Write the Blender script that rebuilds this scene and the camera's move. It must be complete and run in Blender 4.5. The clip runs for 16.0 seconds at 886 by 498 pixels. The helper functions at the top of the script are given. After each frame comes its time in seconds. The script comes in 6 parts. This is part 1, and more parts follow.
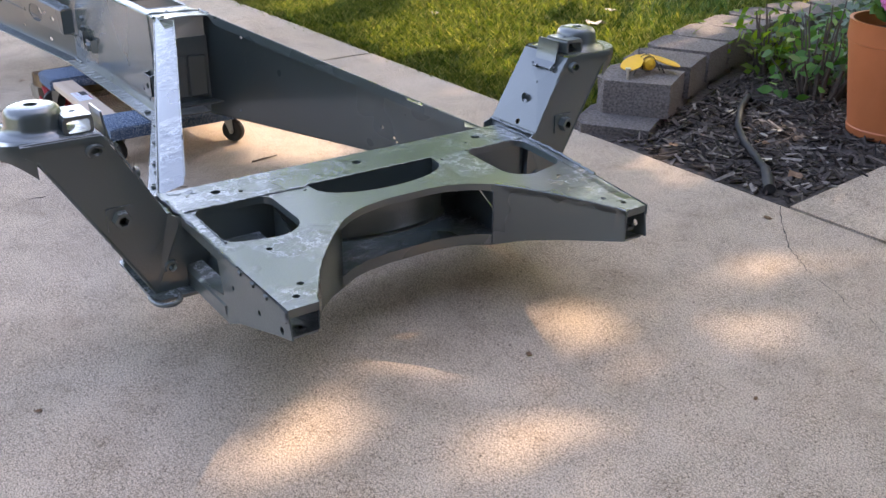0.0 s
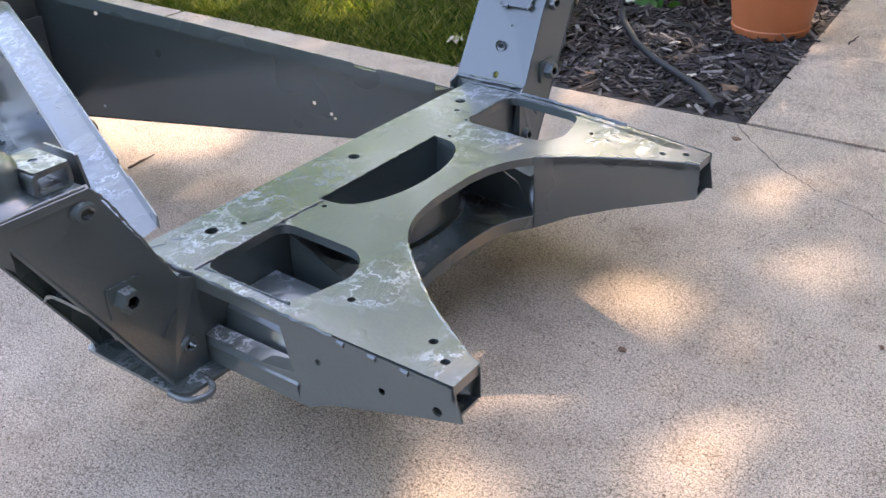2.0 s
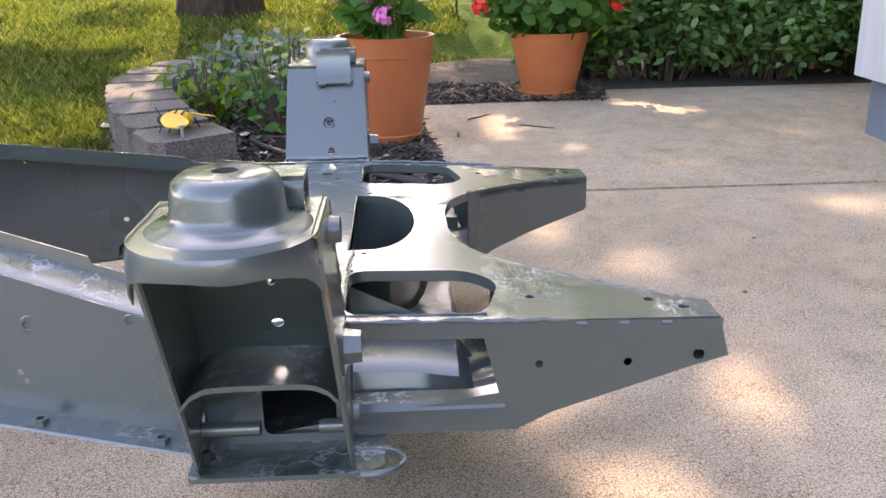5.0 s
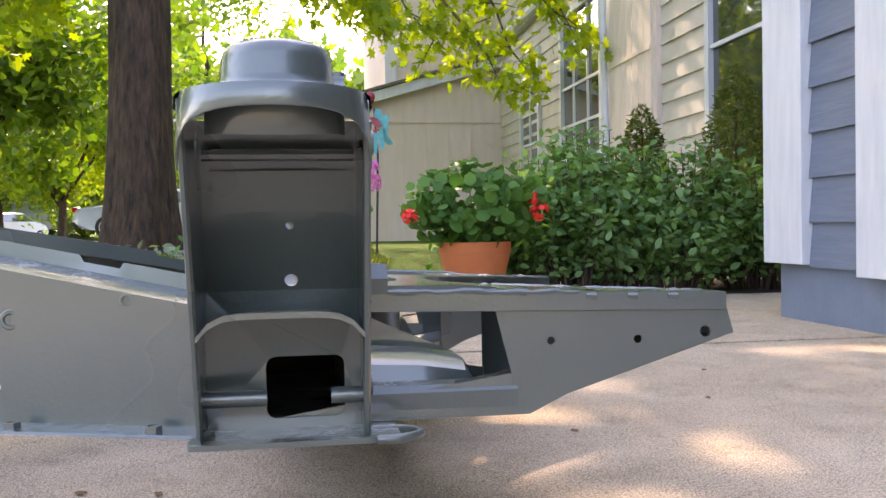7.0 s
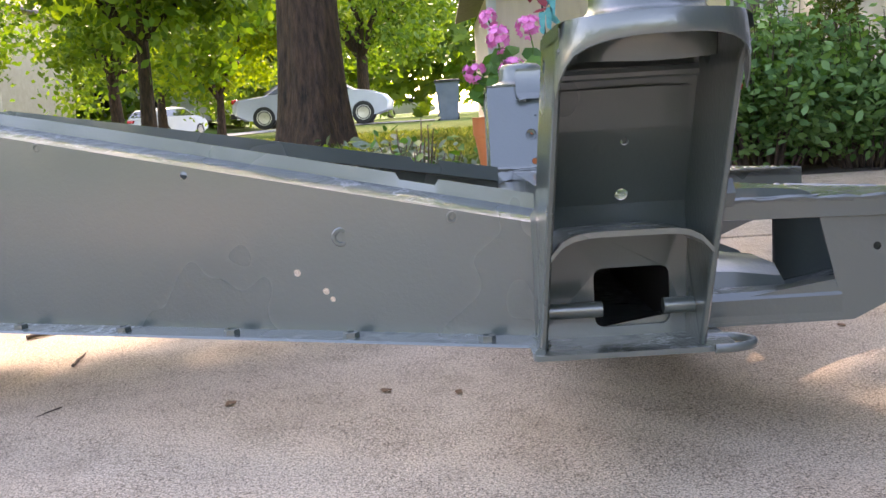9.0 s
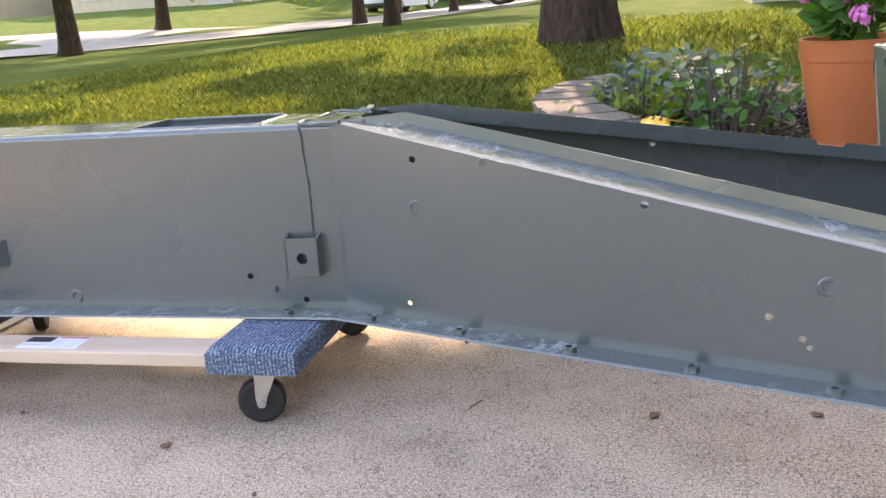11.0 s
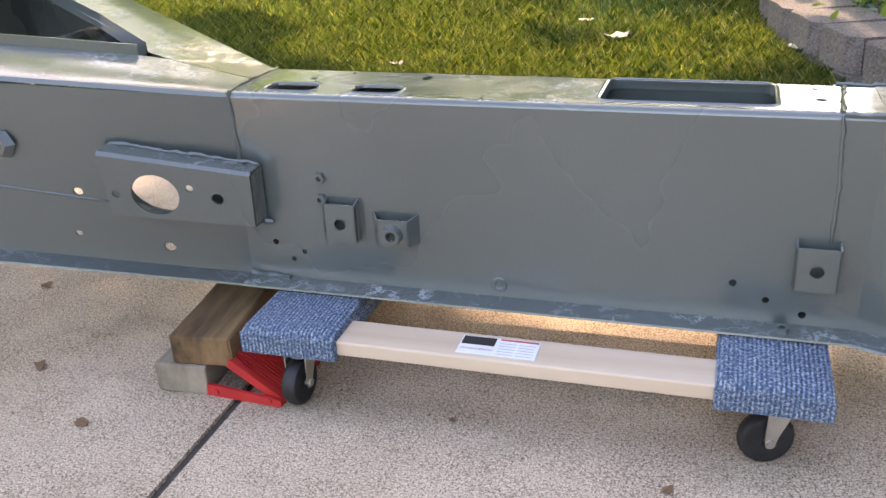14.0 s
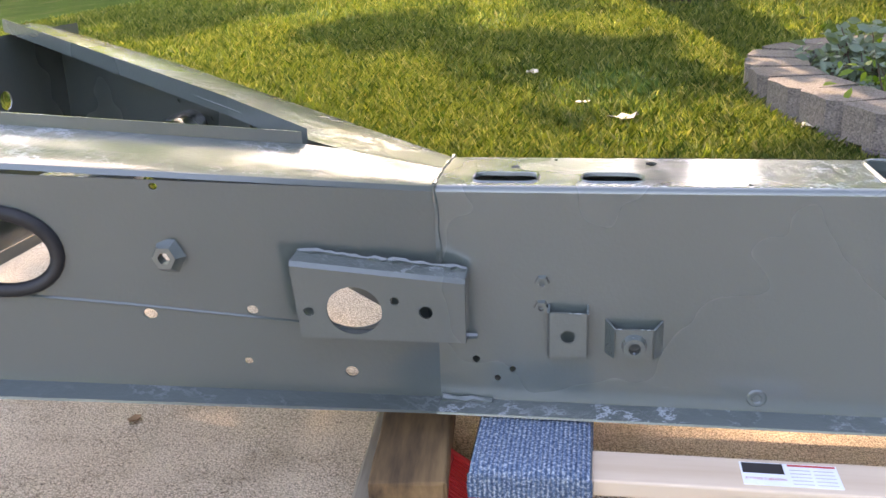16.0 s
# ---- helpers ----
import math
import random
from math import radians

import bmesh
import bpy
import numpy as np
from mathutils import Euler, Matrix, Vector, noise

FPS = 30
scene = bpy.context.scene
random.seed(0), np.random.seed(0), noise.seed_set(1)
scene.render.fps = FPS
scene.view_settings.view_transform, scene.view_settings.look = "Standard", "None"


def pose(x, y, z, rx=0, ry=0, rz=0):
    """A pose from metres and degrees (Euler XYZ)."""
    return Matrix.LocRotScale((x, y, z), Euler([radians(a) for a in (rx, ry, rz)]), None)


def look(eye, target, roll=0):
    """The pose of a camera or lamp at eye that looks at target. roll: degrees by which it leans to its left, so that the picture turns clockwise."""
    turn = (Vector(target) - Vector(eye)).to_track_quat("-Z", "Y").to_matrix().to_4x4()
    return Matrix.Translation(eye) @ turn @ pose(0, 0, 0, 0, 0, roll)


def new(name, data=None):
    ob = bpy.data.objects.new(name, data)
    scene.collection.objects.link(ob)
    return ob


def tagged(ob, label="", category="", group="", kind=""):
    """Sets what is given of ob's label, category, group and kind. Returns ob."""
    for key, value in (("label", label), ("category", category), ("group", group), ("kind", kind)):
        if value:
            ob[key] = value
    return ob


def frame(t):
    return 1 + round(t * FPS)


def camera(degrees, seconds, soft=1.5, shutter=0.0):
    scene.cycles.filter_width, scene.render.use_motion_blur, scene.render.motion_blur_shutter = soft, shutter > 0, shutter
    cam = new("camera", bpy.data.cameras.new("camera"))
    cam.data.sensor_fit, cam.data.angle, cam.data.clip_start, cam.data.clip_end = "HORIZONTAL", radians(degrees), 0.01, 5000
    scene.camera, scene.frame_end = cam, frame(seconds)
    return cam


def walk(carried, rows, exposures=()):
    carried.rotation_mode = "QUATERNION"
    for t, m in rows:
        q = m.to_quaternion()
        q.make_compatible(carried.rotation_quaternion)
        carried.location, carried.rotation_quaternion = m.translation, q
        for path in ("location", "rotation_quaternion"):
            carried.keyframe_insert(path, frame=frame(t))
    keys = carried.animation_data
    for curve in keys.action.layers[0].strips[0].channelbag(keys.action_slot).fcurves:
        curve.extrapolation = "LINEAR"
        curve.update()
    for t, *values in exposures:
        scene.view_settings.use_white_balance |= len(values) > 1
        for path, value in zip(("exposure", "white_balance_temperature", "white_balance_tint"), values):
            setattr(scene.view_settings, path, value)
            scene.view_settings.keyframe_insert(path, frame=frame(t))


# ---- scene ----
from mathutils.geometry import tessellate_polygon

cam = camera(51.4, 16.0)
PATH = [
    (0, (1.678, -0.957, 0.987), (0.206, 0.093, 0.132), 0.1),
    (0.5, (1.462, -0.932, 0.943), (0.08, 0.256, 0.12), -0.2),
    (1, (1.273, -0.919, 0.922), (-0.033, 0.314, 0.041), -0.3),
    (1.5, (1.137, -0.988, 0.915), (-0.036, 0.311, -0.052), -0.5),
    (2, (1.007, -1.101, 0.949), (-0.026, 0.292, -0.046), -2.1),
    (2.5, (0.929, -1.198, 0.986), (-0.015, 0.294, 0.047), -3.1),
    (3, (0.804, -1.316, 1.017), (-0.02, 0.265, 0.111), -3.0),
    (3.5, (0.625, -1.376, 0.999), (-0.022, 0.284, 0.09), -2.6),
    (3.7, (0.582, -1.369, 0.988), (0.014, 0.317, 0.075), -2.6),
    (5.8, (-0.012, -1.441, 0.511), (0.284, 0.499, 0.123), -1.2),
    (6, (0.001, -1.447, 0.478), (0.295, 0.505, 0.154), -1.2),
    (6.5, (0.012, -1.458, 0.428), (0.316, 0.517, 0.364), -1.3),
    (7, (0.009, -1.465, 0.364), (0.317, 0.511, 0.321), -0.9),
    (7.5, (0.008, -1.466, 0.336), (0.314, 0.509, 0.247), -0.9),
    (8, (-0.029, -1.465, 0.349), (0.234, 0.513, 0.214), -1.1),
    (8.5, (-0.111, -1.464, 0.383), (0.013, 0.518, 0.147), -2.5),
    (9, (-0.192, -1.465, 0.412), (-0.205, 0.513, 0.119), -3.5),
    (9.5, (-0.28, -1.463, 0.462), (-0.407, 0.504, 0.124), -4.0),
    (10, (-0.362, -1.479, 0.527), (-0.633, 0.464, 0.138), -4.5),
    (10.2, (-0.392, -1.487, 0.549), (-0.714, 0.445, 0.145), -4.6),
    (12.3, (-0.746, -1.295, 0.742), (-1.36, 0.45, -0.017), -4.0),
    (12.5, (-0.805, -1.31, 0.758), (-1.424, 0.429, -0.014), -3.9),
    (13, (-0.954, -1.334, 0.795), (-1.579, 0.392, 0.002), -3.7),
    (13.5, (-1.087, -1.347, 0.81), (-1.68, 0.381, -0.004), -3.4),
    (14, (-1.218, -1.301, 0.799), (-1.78, 0.433, -0.025), -2.9),
    (14.5, (-1.352, -1.201, 0.789), (-1.894, 0.537, -0.039), -2.7),
    (15, (-1.455, -1.172, 0.798), (-1.981, 0.569, -0.035), -2.6),
    (15.5, (-1.589, -1.196, 0.79), (-2.065, 0.573, -0.013), -2.3),
    (16, (-1.745, -1.206, 0.771), (-2.068, 0.652, 0.103), -2.1),
]
walk(cam, [(t, look(eye, target, roll)) for t, eye, target, roll in PATH], exposures=[(0, 2.72, 7800, 26), (2, 2.95, 7500, 26), (3.7, 2.98, 7700, 27), (5.8, 3.02, 8300, 29), (10.2, 3.05, 8300, 28), (12.3, 2.96, 8800, 28), (14.5, 2.97, 8700, 27), (16, 3.17, 8600, 27)])

# ---- world, sun ----
SUN_DIR = Vector((-0.12, 0.78, 0.62)).normalized()
world = bpy.data.worlds.new("world")
scene.world = world
world.use_nodes = True
sky = world.node_tree.nodes.new("ShaderNodeTexSky")
sky.sky_type = "NISHITA"
sky.sun_disc = False
sky.sun_elevation = math.asin(SUN_DIR.z)
sky.sun_rotation = math.atan2(SUN_DIR.x, SUN_DIR.y)
world.node_tree.nodes["Background"].inputs[1].default_value = 0.15
world.node_tree.links.new(sky.outputs[0], world.node_tree.nodes["Background"].inputs[0])
sun_data = bpy.data.lights.new("sun", "SUN")
sun_data.energy = 1.3
sun_data.angle = radians(0.53)
sun_data.color = (1.0, 0.90, 0.74)
sun = new("sun", sun_data)
sun.matrix_world = look(SUN_DIR * 30, (0, 0, 0))


# ---- materials ----
def nodes_of(name):
    m = bpy.data.materials.new(name)
    m.use_nodes = True
    t = m.node_tree
    return m, t, t.nodes["Principled BSDF"]


def ramp(t, stops, fac):
    n = t.nodes.new("ShaderNodeValToRGB")
    while len(n.color_ramp.elements) < len(stops):
        n.color_ramp.elements.new(0.5)
    for e, (p, c) in zip(n.color_ramp.elements, stops):
        e.position, e.color = p, (*c, 1)
    t.links.new(fac, n.inputs[0])
    return n.outputs[0]


def tex(t, scale, detail=4, rough=0.55, kind="noise", stretch=(1, 1, 1), coord="Object"):
    tc = t.nodes.new("ShaderNodeTexCoord")
    mp = t.nodes.new("ShaderNodeMapping")
    mp.inputs["Scale"].default_value = stretch
    t.links.new(tc.outputs[coord], mp.inputs[0])
    if kind == "noise":
        n = t.nodes.new("ShaderNodeTexNoise")
        n.inputs["Detail"].default_value = detail
        n.inputs["Roughness"].default_value = rough
    else:
        n = t.nodes.new("ShaderNodeTexVoronoi")
    n.inputs["Scale"].default_value = scale
    t.links.new(mp.outputs[0], n.inputs[0])
    return n.outputs[0]


def mix(t, a, b, fac, mode="MIX"):
    n = t.nodes.new("ShaderNodeMix")
    n.data_type, n.blend_type = "RGBA", mode
    for sock, v in ((n.inputs[0], fac), (n.inputs[6], a), (n.inputs[7], b)):
        if isinstance(v, (int, float)):
            sock.default_value = v
        elif isinstance(v, tuple):
            sock.default_value = (*v, 1)
        else:
            t.links.new(v, sock)
    return n.outputs[2]


def bump(t, bsdf, height, strength, distance, chain=None):
    n = t.nodes.new("ShaderNodeBump")
    n.inputs["Strength"].default_value = strength
    n.inputs["Distance"].default_value = distance
    t.links.new(height, n.inputs["Height"])
    if chain:
        t.links.new(chain, n.inputs["Normal"])
    t.links.new(n.outputs[0], bsdf.inputs["Normal"])
    return n.outputs[0]


def simple(name, lo, hi, scale=20, rough=0.6, bump_scale=80, bump_d=0.0008, stretch=(1, 1, 1), vary=0.0, metal=0.0, coord="Object"):
    m, t, b = nodes_of(name)
    col = ramp(t, [(0.3, lo), (0.7, hi)], tex(t, scale, 5, 0.6, stretch=stretch, coord=coord))
    if vary:
        oi = t.nodes.new("ShaderNodeObjectInfo")
        hs = t.nodes.new("ShaderNodeHueSaturation")
        mr = t.nodes.new("ShaderNodeMapRange")
        mr.inputs[3].default_value, mr.inputs[4].default_value = 1 - vary, 1 + vary
        t.links.new(oi.outputs["Random"], mr.inputs[0])
        t.links.new(mr.outputs[0], hs.inputs["Value"])
        t.links.new(col, hs.inputs["Color"])
        col = hs.outputs[0]
    t.links.new(col, b.inputs["Base Color"])
    b.inputs["Roughness"].default_value = rough
    b.inputs["Metallic"].default_value = metal
    if bump_d:
        bump(t, b, tex(t, bump_scale, 4, stretch=stretch, coord=coord), 0.6, bump_d)
    return m


def paint_material():
    m, t, b = nodes_of("grey_gloss_paint")
    col = ramp(t, [(0.3, (0.068, 0.087, 0.080)), (0.75, (0.089, 0.111, 0.104))], tex(t, 2.0, 3, 0.5))
    t.links.new(col, b.inputs["Base Color"])
    r = ramp(t, [(0.3, (0.24,) * 3), (0.75, (0.36,) * 3)], tex(t, 2.5, 3, 0.5))
    t.links.new(r, b.inputs["Roughness"])
    first = bump(t, b, tex(t, 9, 3), 0.30, 0.003)
    # thick brushed paint wrinkles where it pooled on level faces
    runs = ramp(t, [(0.47, (0, 0, 0)), (0.62, (1, 1, 1))], tex(t, 6, 3, 0.6))
    g = t.nodes.new("ShaderNodeNewGeometry")
    sep = t.nodes.new("ShaderNodeSeparateXYZ")
    t.links.new(g.outputs["True Normal"], sep.inputs[0])
    level = ramp(t, [(0.93, (0, 0, 0)), (0.99, (1, 1, 1))], sep.outputs["Z"])
    runs = mix(t, runs, level, 1.0, "MULTIPLY")
    # thin pale streaks on the level faces: sky glints painted into the colour
    glint = ramp(t, [(0.480, (0, 0, 0)), (0.503, (1, 1, 1)), (0.512, (1, 1, 1)), (0.535, (0, 0, 0))], tex(t, 15, 5, 0.65))
    glint = mix(t, glint, runs, 1.0, "MULTIPLY")
    t.links.new(mix(t, col, (0.40, 0.44, 0.46), glint), b.inputs["Base Color"])
    drips = mix(t, (0, 0, 0), tex(t, 45, 4, 0.6, stretch=(1, 0.5, 1)), runs)
    second = bump(t, b, drips, 0.9, 0.011, first)
    bump(t, b, tex(t, 170, 3, 0.6), 0.5, 0.0009, second)
    b.inputs["IOR"].default_value = 1.6
    b.inputs["Coat Weight"].default_value = 1.0
    b.inputs["Coat IOR"].default_value = 1.58
    b.inputs["Coat Roughness"].default_value = 0.14
    return m


def concrete_material():
    m, t, b = nodes_of("broom_finished_concrete")
    base = ramp(t, [(0.3, (0.47, 0.375, 0.28)), (0.7, (0.61, 0.505, 0.395))], tex(t, 1.6, 6, 0.65))
    sand = ramp(t, [(0.36, (0.25, 0.21, 0.18)), (0.46, (0.90, 0.89, 0.88)), (0.60, (1.28, 1.25, 1.20))], tex(t, 400, 2, 0.6))
    col = mix(t, base, sand, 0.95, "MULTIPLY")
    grit = ramp(t, [(0.34, (0.30, 0.26, 0.22)), (0.45, (1, 1, 1)), (0.7, (1.2, 1.16, 1.1))], tex(t, 190, 3, 0.7))
    col = mix(t, col, grit, 0.9, "MULTIPLY")
    # crazed cement skin: fine dark veins between pale grains, stronger in patches
    tc = t.nodes.new("ShaderNodeTexCoord")
    wob = t.nodes.new("ShaderNodeTexNoise")
    wob.inputs["Scale"].default_value = 90
    t.links.new(tc.outputs["Object"], wob.inputs[0])
    add = t.nodes.new("ShaderNodeMixRGB")
    add.blend_type = "ADD"
    add.inputs[0].default_value = 0.014
    t.links.new(tc.outputs["Object"], add.inputs[1])
    t.links.new(wob.outputs[1], add.inputs[2])
    vor = t.nodes.new("ShaderNodeTexVoronoi")
    vor.feature = "DISTANCE_TO_EDGE"
    vor.inputs["Scale"].default_value = 105
    t.links.new(add.outputs[0], vor.inputs[0])
    veins = ramp(t, [(0.0, (0.36, 0.31, 0.27)), (0.085, (1, 1, 1))], vor.outputs["Distance"])
    patch = ramp(t, [(0.38, (0.15,) * 3), (0.58, (0.9,) * 3)], tex(t, 9, 5, 0.65))
    col = mix(t, col, mix(t, (1, 1, 1), veins, patch), 1.0, "MULTIPLY")
    # scattered dark grains and small stains
    dots = ramp(t, [(0.05, (0.22, 0.18, 0.15)), (0.10, (1, 1, 1))], tex(t, 34, kind="voronoi"))
    some = ramp(t, [(0.52, (0, 0, 0)), (0.60, (1, 1, 1))], tex(t, 21, 2, 0.5))
    col = mix(t, col, mix(t, (1, 1, 1), dots, some), 1.0, "MULTIPLY")
    stain = ramp(t, [(0.30, (0.74, 0.71, 0.68)), (0.48, (1, 1, 1)), (0.75, (1.06, 1.05, 1.03))], tex(t, 7, 6, 0.7))
    col = mix(t, col, stain, 0.8, "MULTIPLY")
    t.links.new(col, b.inputs["Base Color"])
    b.inputs["Roughness"].default_value = 0.85
    n = bump(t, b, tex(t, 200, 3, 0.7), 0.9, 0.004)
    bump(t, b, tex(t, 60, 3, 0.6, stretch=(1, 0.08, 1)), 0.2, 0.003, n)
    return m


def leaf_material(name, lo, hi, glow=0.35, dry=None):
    m, t, b = nodes_of(name)
    g = t.nodes.new("ShaderNodeNewGeometry")
    col = ramp(t, [(0.0, lo), (1.0, hi)] if dry is None else [(0.0, lo), (0.88, hi), (0.94, dry)], g.outputs["Random Per Island"])
    t.links.new(col, b.inputs["Base Color"])
    b.inputs["Roughness"].default_value = 0.5
    b.inputs["Specular IOR Level"].default_value = 0.25
    tr = t.nodes.new("ShaderNodeBsdfTranslucent")
    t.links.new(mix(t, col, (1.5, 1.7, 0.35), 1.0, "MULTIPLY"), tr.inputs[0])
    ms = t.nodes.new("ShaderNodeMixShader")
    ms.inputs[0].default_value = glow
    t.links.new(b.outputs[0], ms.inputs[1])
    t.links.new(tr.outputs[0], ms.inputs[2])
    t.links.new(ms.outputs[0], t.nodes["Material Output"].inputs[0])
    return m


def lawn_material():
    m, t, b = nodes_of("lawn_soil_and_thatch")
    a = ramp(t, [(0.3, (0.055, 0.10, 0.02)), (0.55, (0.09, 0.145, 0.03)), (0.72, (0.20, 0.165, 0.08))], tex(t, 2.2, 6, 0.7))
    f = ramp(t, [(0.3, (0.5, 0.5, 0.5)), (0.7, (1.2, 1.2, 1.2))], tex(t, 60, 4, 0.7))
    t.links.new(mix(t, a, f, 0.9, "MULTIPLY"), b.inputs["Base Color"])
    b.inputs["Roughness"].default_value = 0.9
    b.inputs["Specular IOR Level"].default_value = 0.04
    bump(t, b, tex(t, 40, 4), 0.9, 0.02)
    return m


def carpet_material():
    m, t, b = nodes_of("ribbed_blue_carpet")
    tc = t.nodes.new("ShaderNodeTexCoord")
    wv = t.nodes.new("ShaderNodeTexWave")
    wv.bands_direction = "X"
    wv.inputs["Scale"].default_value = 52
    wv.inputs["Distortion"].default_value = 1.2
    wv.inputs["Detail Scale"].default_value = 8
    t.links.new(tc.outputs["Object"], wv.inputs[0])
    fibre = tex(t, 260, 3, 0.7)
    tuft = ramp(t, [(0.3, (0.035, 0.075, 0.145)), (0.5, (0.10, 0.17, 0.27)), (0.62, (0.42, 0.49, 0.55))], fibre)
    rib = ramp(t, [(0.1, (0.55, 0.55, 0.55)), (0.6, (1.12, 1.12, 1.12))], wv.outputs[1])
    t.links.new(mix(t, tuft, rib, 0.8, "MULTIPLY"), b.inputs["Base Color"])
    b.inputs["Roughness"].default_value = 0.95
    n = bump(t, b, wv.outputs[1], 0.9, 0.003)
    bump(t, b, fibre, 0.8, 0.002, n)
    return m


def glass_material():
    m, t, b = nodes_of("window_glass")
    b.inputs["Base Color"].default_value = (0.03, 0.035, 0.035, 1)
    b.inputs["Roughness"].default_value = 0.04
    b.inputs["IOR"].default_value = 1.5
    b.inputs["Coat Weight"].default_value = 1.0
    return m


PAINT = paint_material()
CONCRETE = concrete_material()
LAWN = lawn_material()
GLASS = glass_material()
BLADE = leaf_material("grass_blade", (0.05, 0.115, 0.032), (0.34, 0.345, 0.15), 0.36, (0.50, 0.44, 0.29))
DARK_LEAF = leaf_material("shrub_leaf", (0.05, 0.14, 0.045), (0.20, 0.35, 0.14), 0.35)
SUN_LEAF = leaf_material("maple_leaf", (0.15, 0.23, 0.02), (0.34, 0.37, 0.04), 0.55)
TREE_LEAF = leaf_material("street_tree_leaf", (0.06, 0.13, 0.025), (0.20, 0.27, 0.04), 0.45)
GERANIUM_LEAF = leaf_material("geranium_leaf", (0.04, 0.13, 0.03), (0.09, 0.22, 0.05), 0.3)
BARK = simple("oak_bark", (0.007, 0.004, 0.0025), (0.085, 0.047, 0.027), 24, 0.9, 26, 0.10, (1, 1, 0.22))
TWIG = simple("twig_bark", (0.06, 0.045, 0.035), (0.14, 0.10, 0.075), 30, 0.9, 90, 0.002)
BRICK = simple("tan_grey_retaining_block", (0.06, 0.05, 0.043), (0.23, 0.195, 0.17), 150, 0.95, 90, 0.007, vary=0.14)
TERRACOTTA = simple("orange_plastic_terracotta", (0.50, 0.135, 0.045), (0.58, 0.17, 0.06), 6, 0.42, 60, 0.0004)
MULCH = simple("shredded_bark_mulch", (0.028, 0.021, 0.017), (0.10, 0.08, 0.068), 45, 0.95, 30, 0.015)
CARPET = carpet_material()
PINE = simple("pale_pine_wood", (0.58, 0.42, 0.29), (0.68, 0.53, 0.39), 14, 0.55, 60, 0.0006, (0.12, 2, 1))
OLD_WOOD = simple("weathered_lumber", (0.035, 0.018, 0.008), (0.27, 0.155, 0.066), 12, 0.85, 40, 0.002, (2, 0.25, 1))
RUBBER = simple("black_rubber", (0.008, 0.008, 0.009), (0.02, 0.02, 0.021), 30, 0.55, 80, 0.0004)
STEEL = simple("zinc_plated_steel", (0.50, 0.48, 0.43), (0.62, 0.60, 0.54), 25, 0.35, 80, 0.0002, metal=0.9)
RED = simple("red_plastic", (0.48, 0.022, 0.022), (0.58, 0.035, 0.03), 12, 0.45, 80, 0.0004)
YELLOW = simple("yellow_painted_metal", (0.75, 0.38, 0.02), (0.85, 0.46, 0.03), 20, 0.4, 80, 0.0004)
BLACK = simple("black_plastic", (0.012, 0.012, 0.013), (0.03, 0.03, 0.032), 20, 0.6, 80, 0.0003)
WHITE_TRIM = simple("white_painted_trim", (0.50, 0.52, 0.55), (0.61, 0.62, 0.65), 9, 0.5, 60, 0.0015, (3, 3, 0.4))
BLUE_SIDING = simple("blue_grey_lap_siding", (0.105, 0.135, 0.19), (0.145, 0.178, 0.24), 9, 0.6, 30, 0.003, (0.5, 0.5, 6))
TAN_SIDING = simple("tan_board_siding", (0.62, 0.505, 0.445), (0.70, 0.58, 0.515), 5, 0.7, 40, 0.002, (2, 2, 0.3))
GREY_TRIM = simple("tan_grey_siding", (0.45, 0.40, 0.35), (0.54, 0.49, 0.43), 5, 0.7, 40, 0.002)
FOUNDATION = simple("blue_painted_foundation", (0.12, 0.155, 0.21), (0.16, 0.20, 0.26), 4, 0.75, 60, 0.002)
ASPHALT = simple("sunlit_street", (0.26, 0.25, 0.24), (0.34, 0.33, 0.31), 3, 0.9, 40, 0.003)
SILVER = simple("silver_car_paint", (0.40, 0.42, 0.45), (0.46, 0.48, 0.51), 2, 0.25, 80, 0.0, metal=0.3)
WHITE_PAINT = simple("white_car_paint", (0.55, 0.56, 0.57), (0.62, 0.63, 0.63), 2, 0.3, 80, 0.0)
TAIL_RED = simple("red_tail_light", (0.45, 0.01, 0.01), (0.55, 0.02, 0.02), 20, 0.2, 80, 0.0)
PINK = simple("pink_petal", (0.72, 0.13, 0.42), (0.85, 0.30, 0.58), 60, 0.6, 80, 0.001)
SCARLET = simple("scarlet_petal", (0.75, 0.02, 0.015), (0.88, 0.05, 0.03), 60, 0.6, 80, 0.001)
ROOF = simple("brown_shingle", (0.10, 0.085, 0.075), (0.18, 0.155, 0.14), 12, 0.9, 30, 0.01)
CREAM = simple("cream_house_siding", (0.45, 0.37, 0.25), (0.53, 0.45, 0.32), 3, 0.7, 20, 0.004)
TEAL = simple("teal_painted_metal", (0.02, 0.28, 0.30), (0.05, 0.42, 0.42), 30, 0.35, 80, 0.001)
CRIMSON = simple("dark_red_painted_metal", (0.25, 0.01, 0.03), (0.38, 0.03, 0.05), 30, 0.35, 80, 0.001)
DEAD_LEAF = simple("dry_leaf", (0.45, 0.36, 0.26), (0.62, 0.54, 0.42), 30, 0.8, 60, 0.002)
BROWN_LEAF = simple("brown_leaf", (0.14, 0.075, 0.04), (0.27, 0.15, 0.08), 30, 0.8, 60, 0.002)
PAPER = simple("white_paper_label", (0.72, 0.74, 0.76), (0.80, 0.81, 0.82), 20, 0.5, 80, 0.0)
INK = simple("black_print", (0.02, 0.015, 0.015), (0.03, 0.025, 0.025), 20, 0.5, 80, 0.0)
JOINT = simple("dark_expansion_joint", (0.035, 0.03, 0.026), (0.075, 0.065, 0.055), 25, 0.95, 60, 0.004)
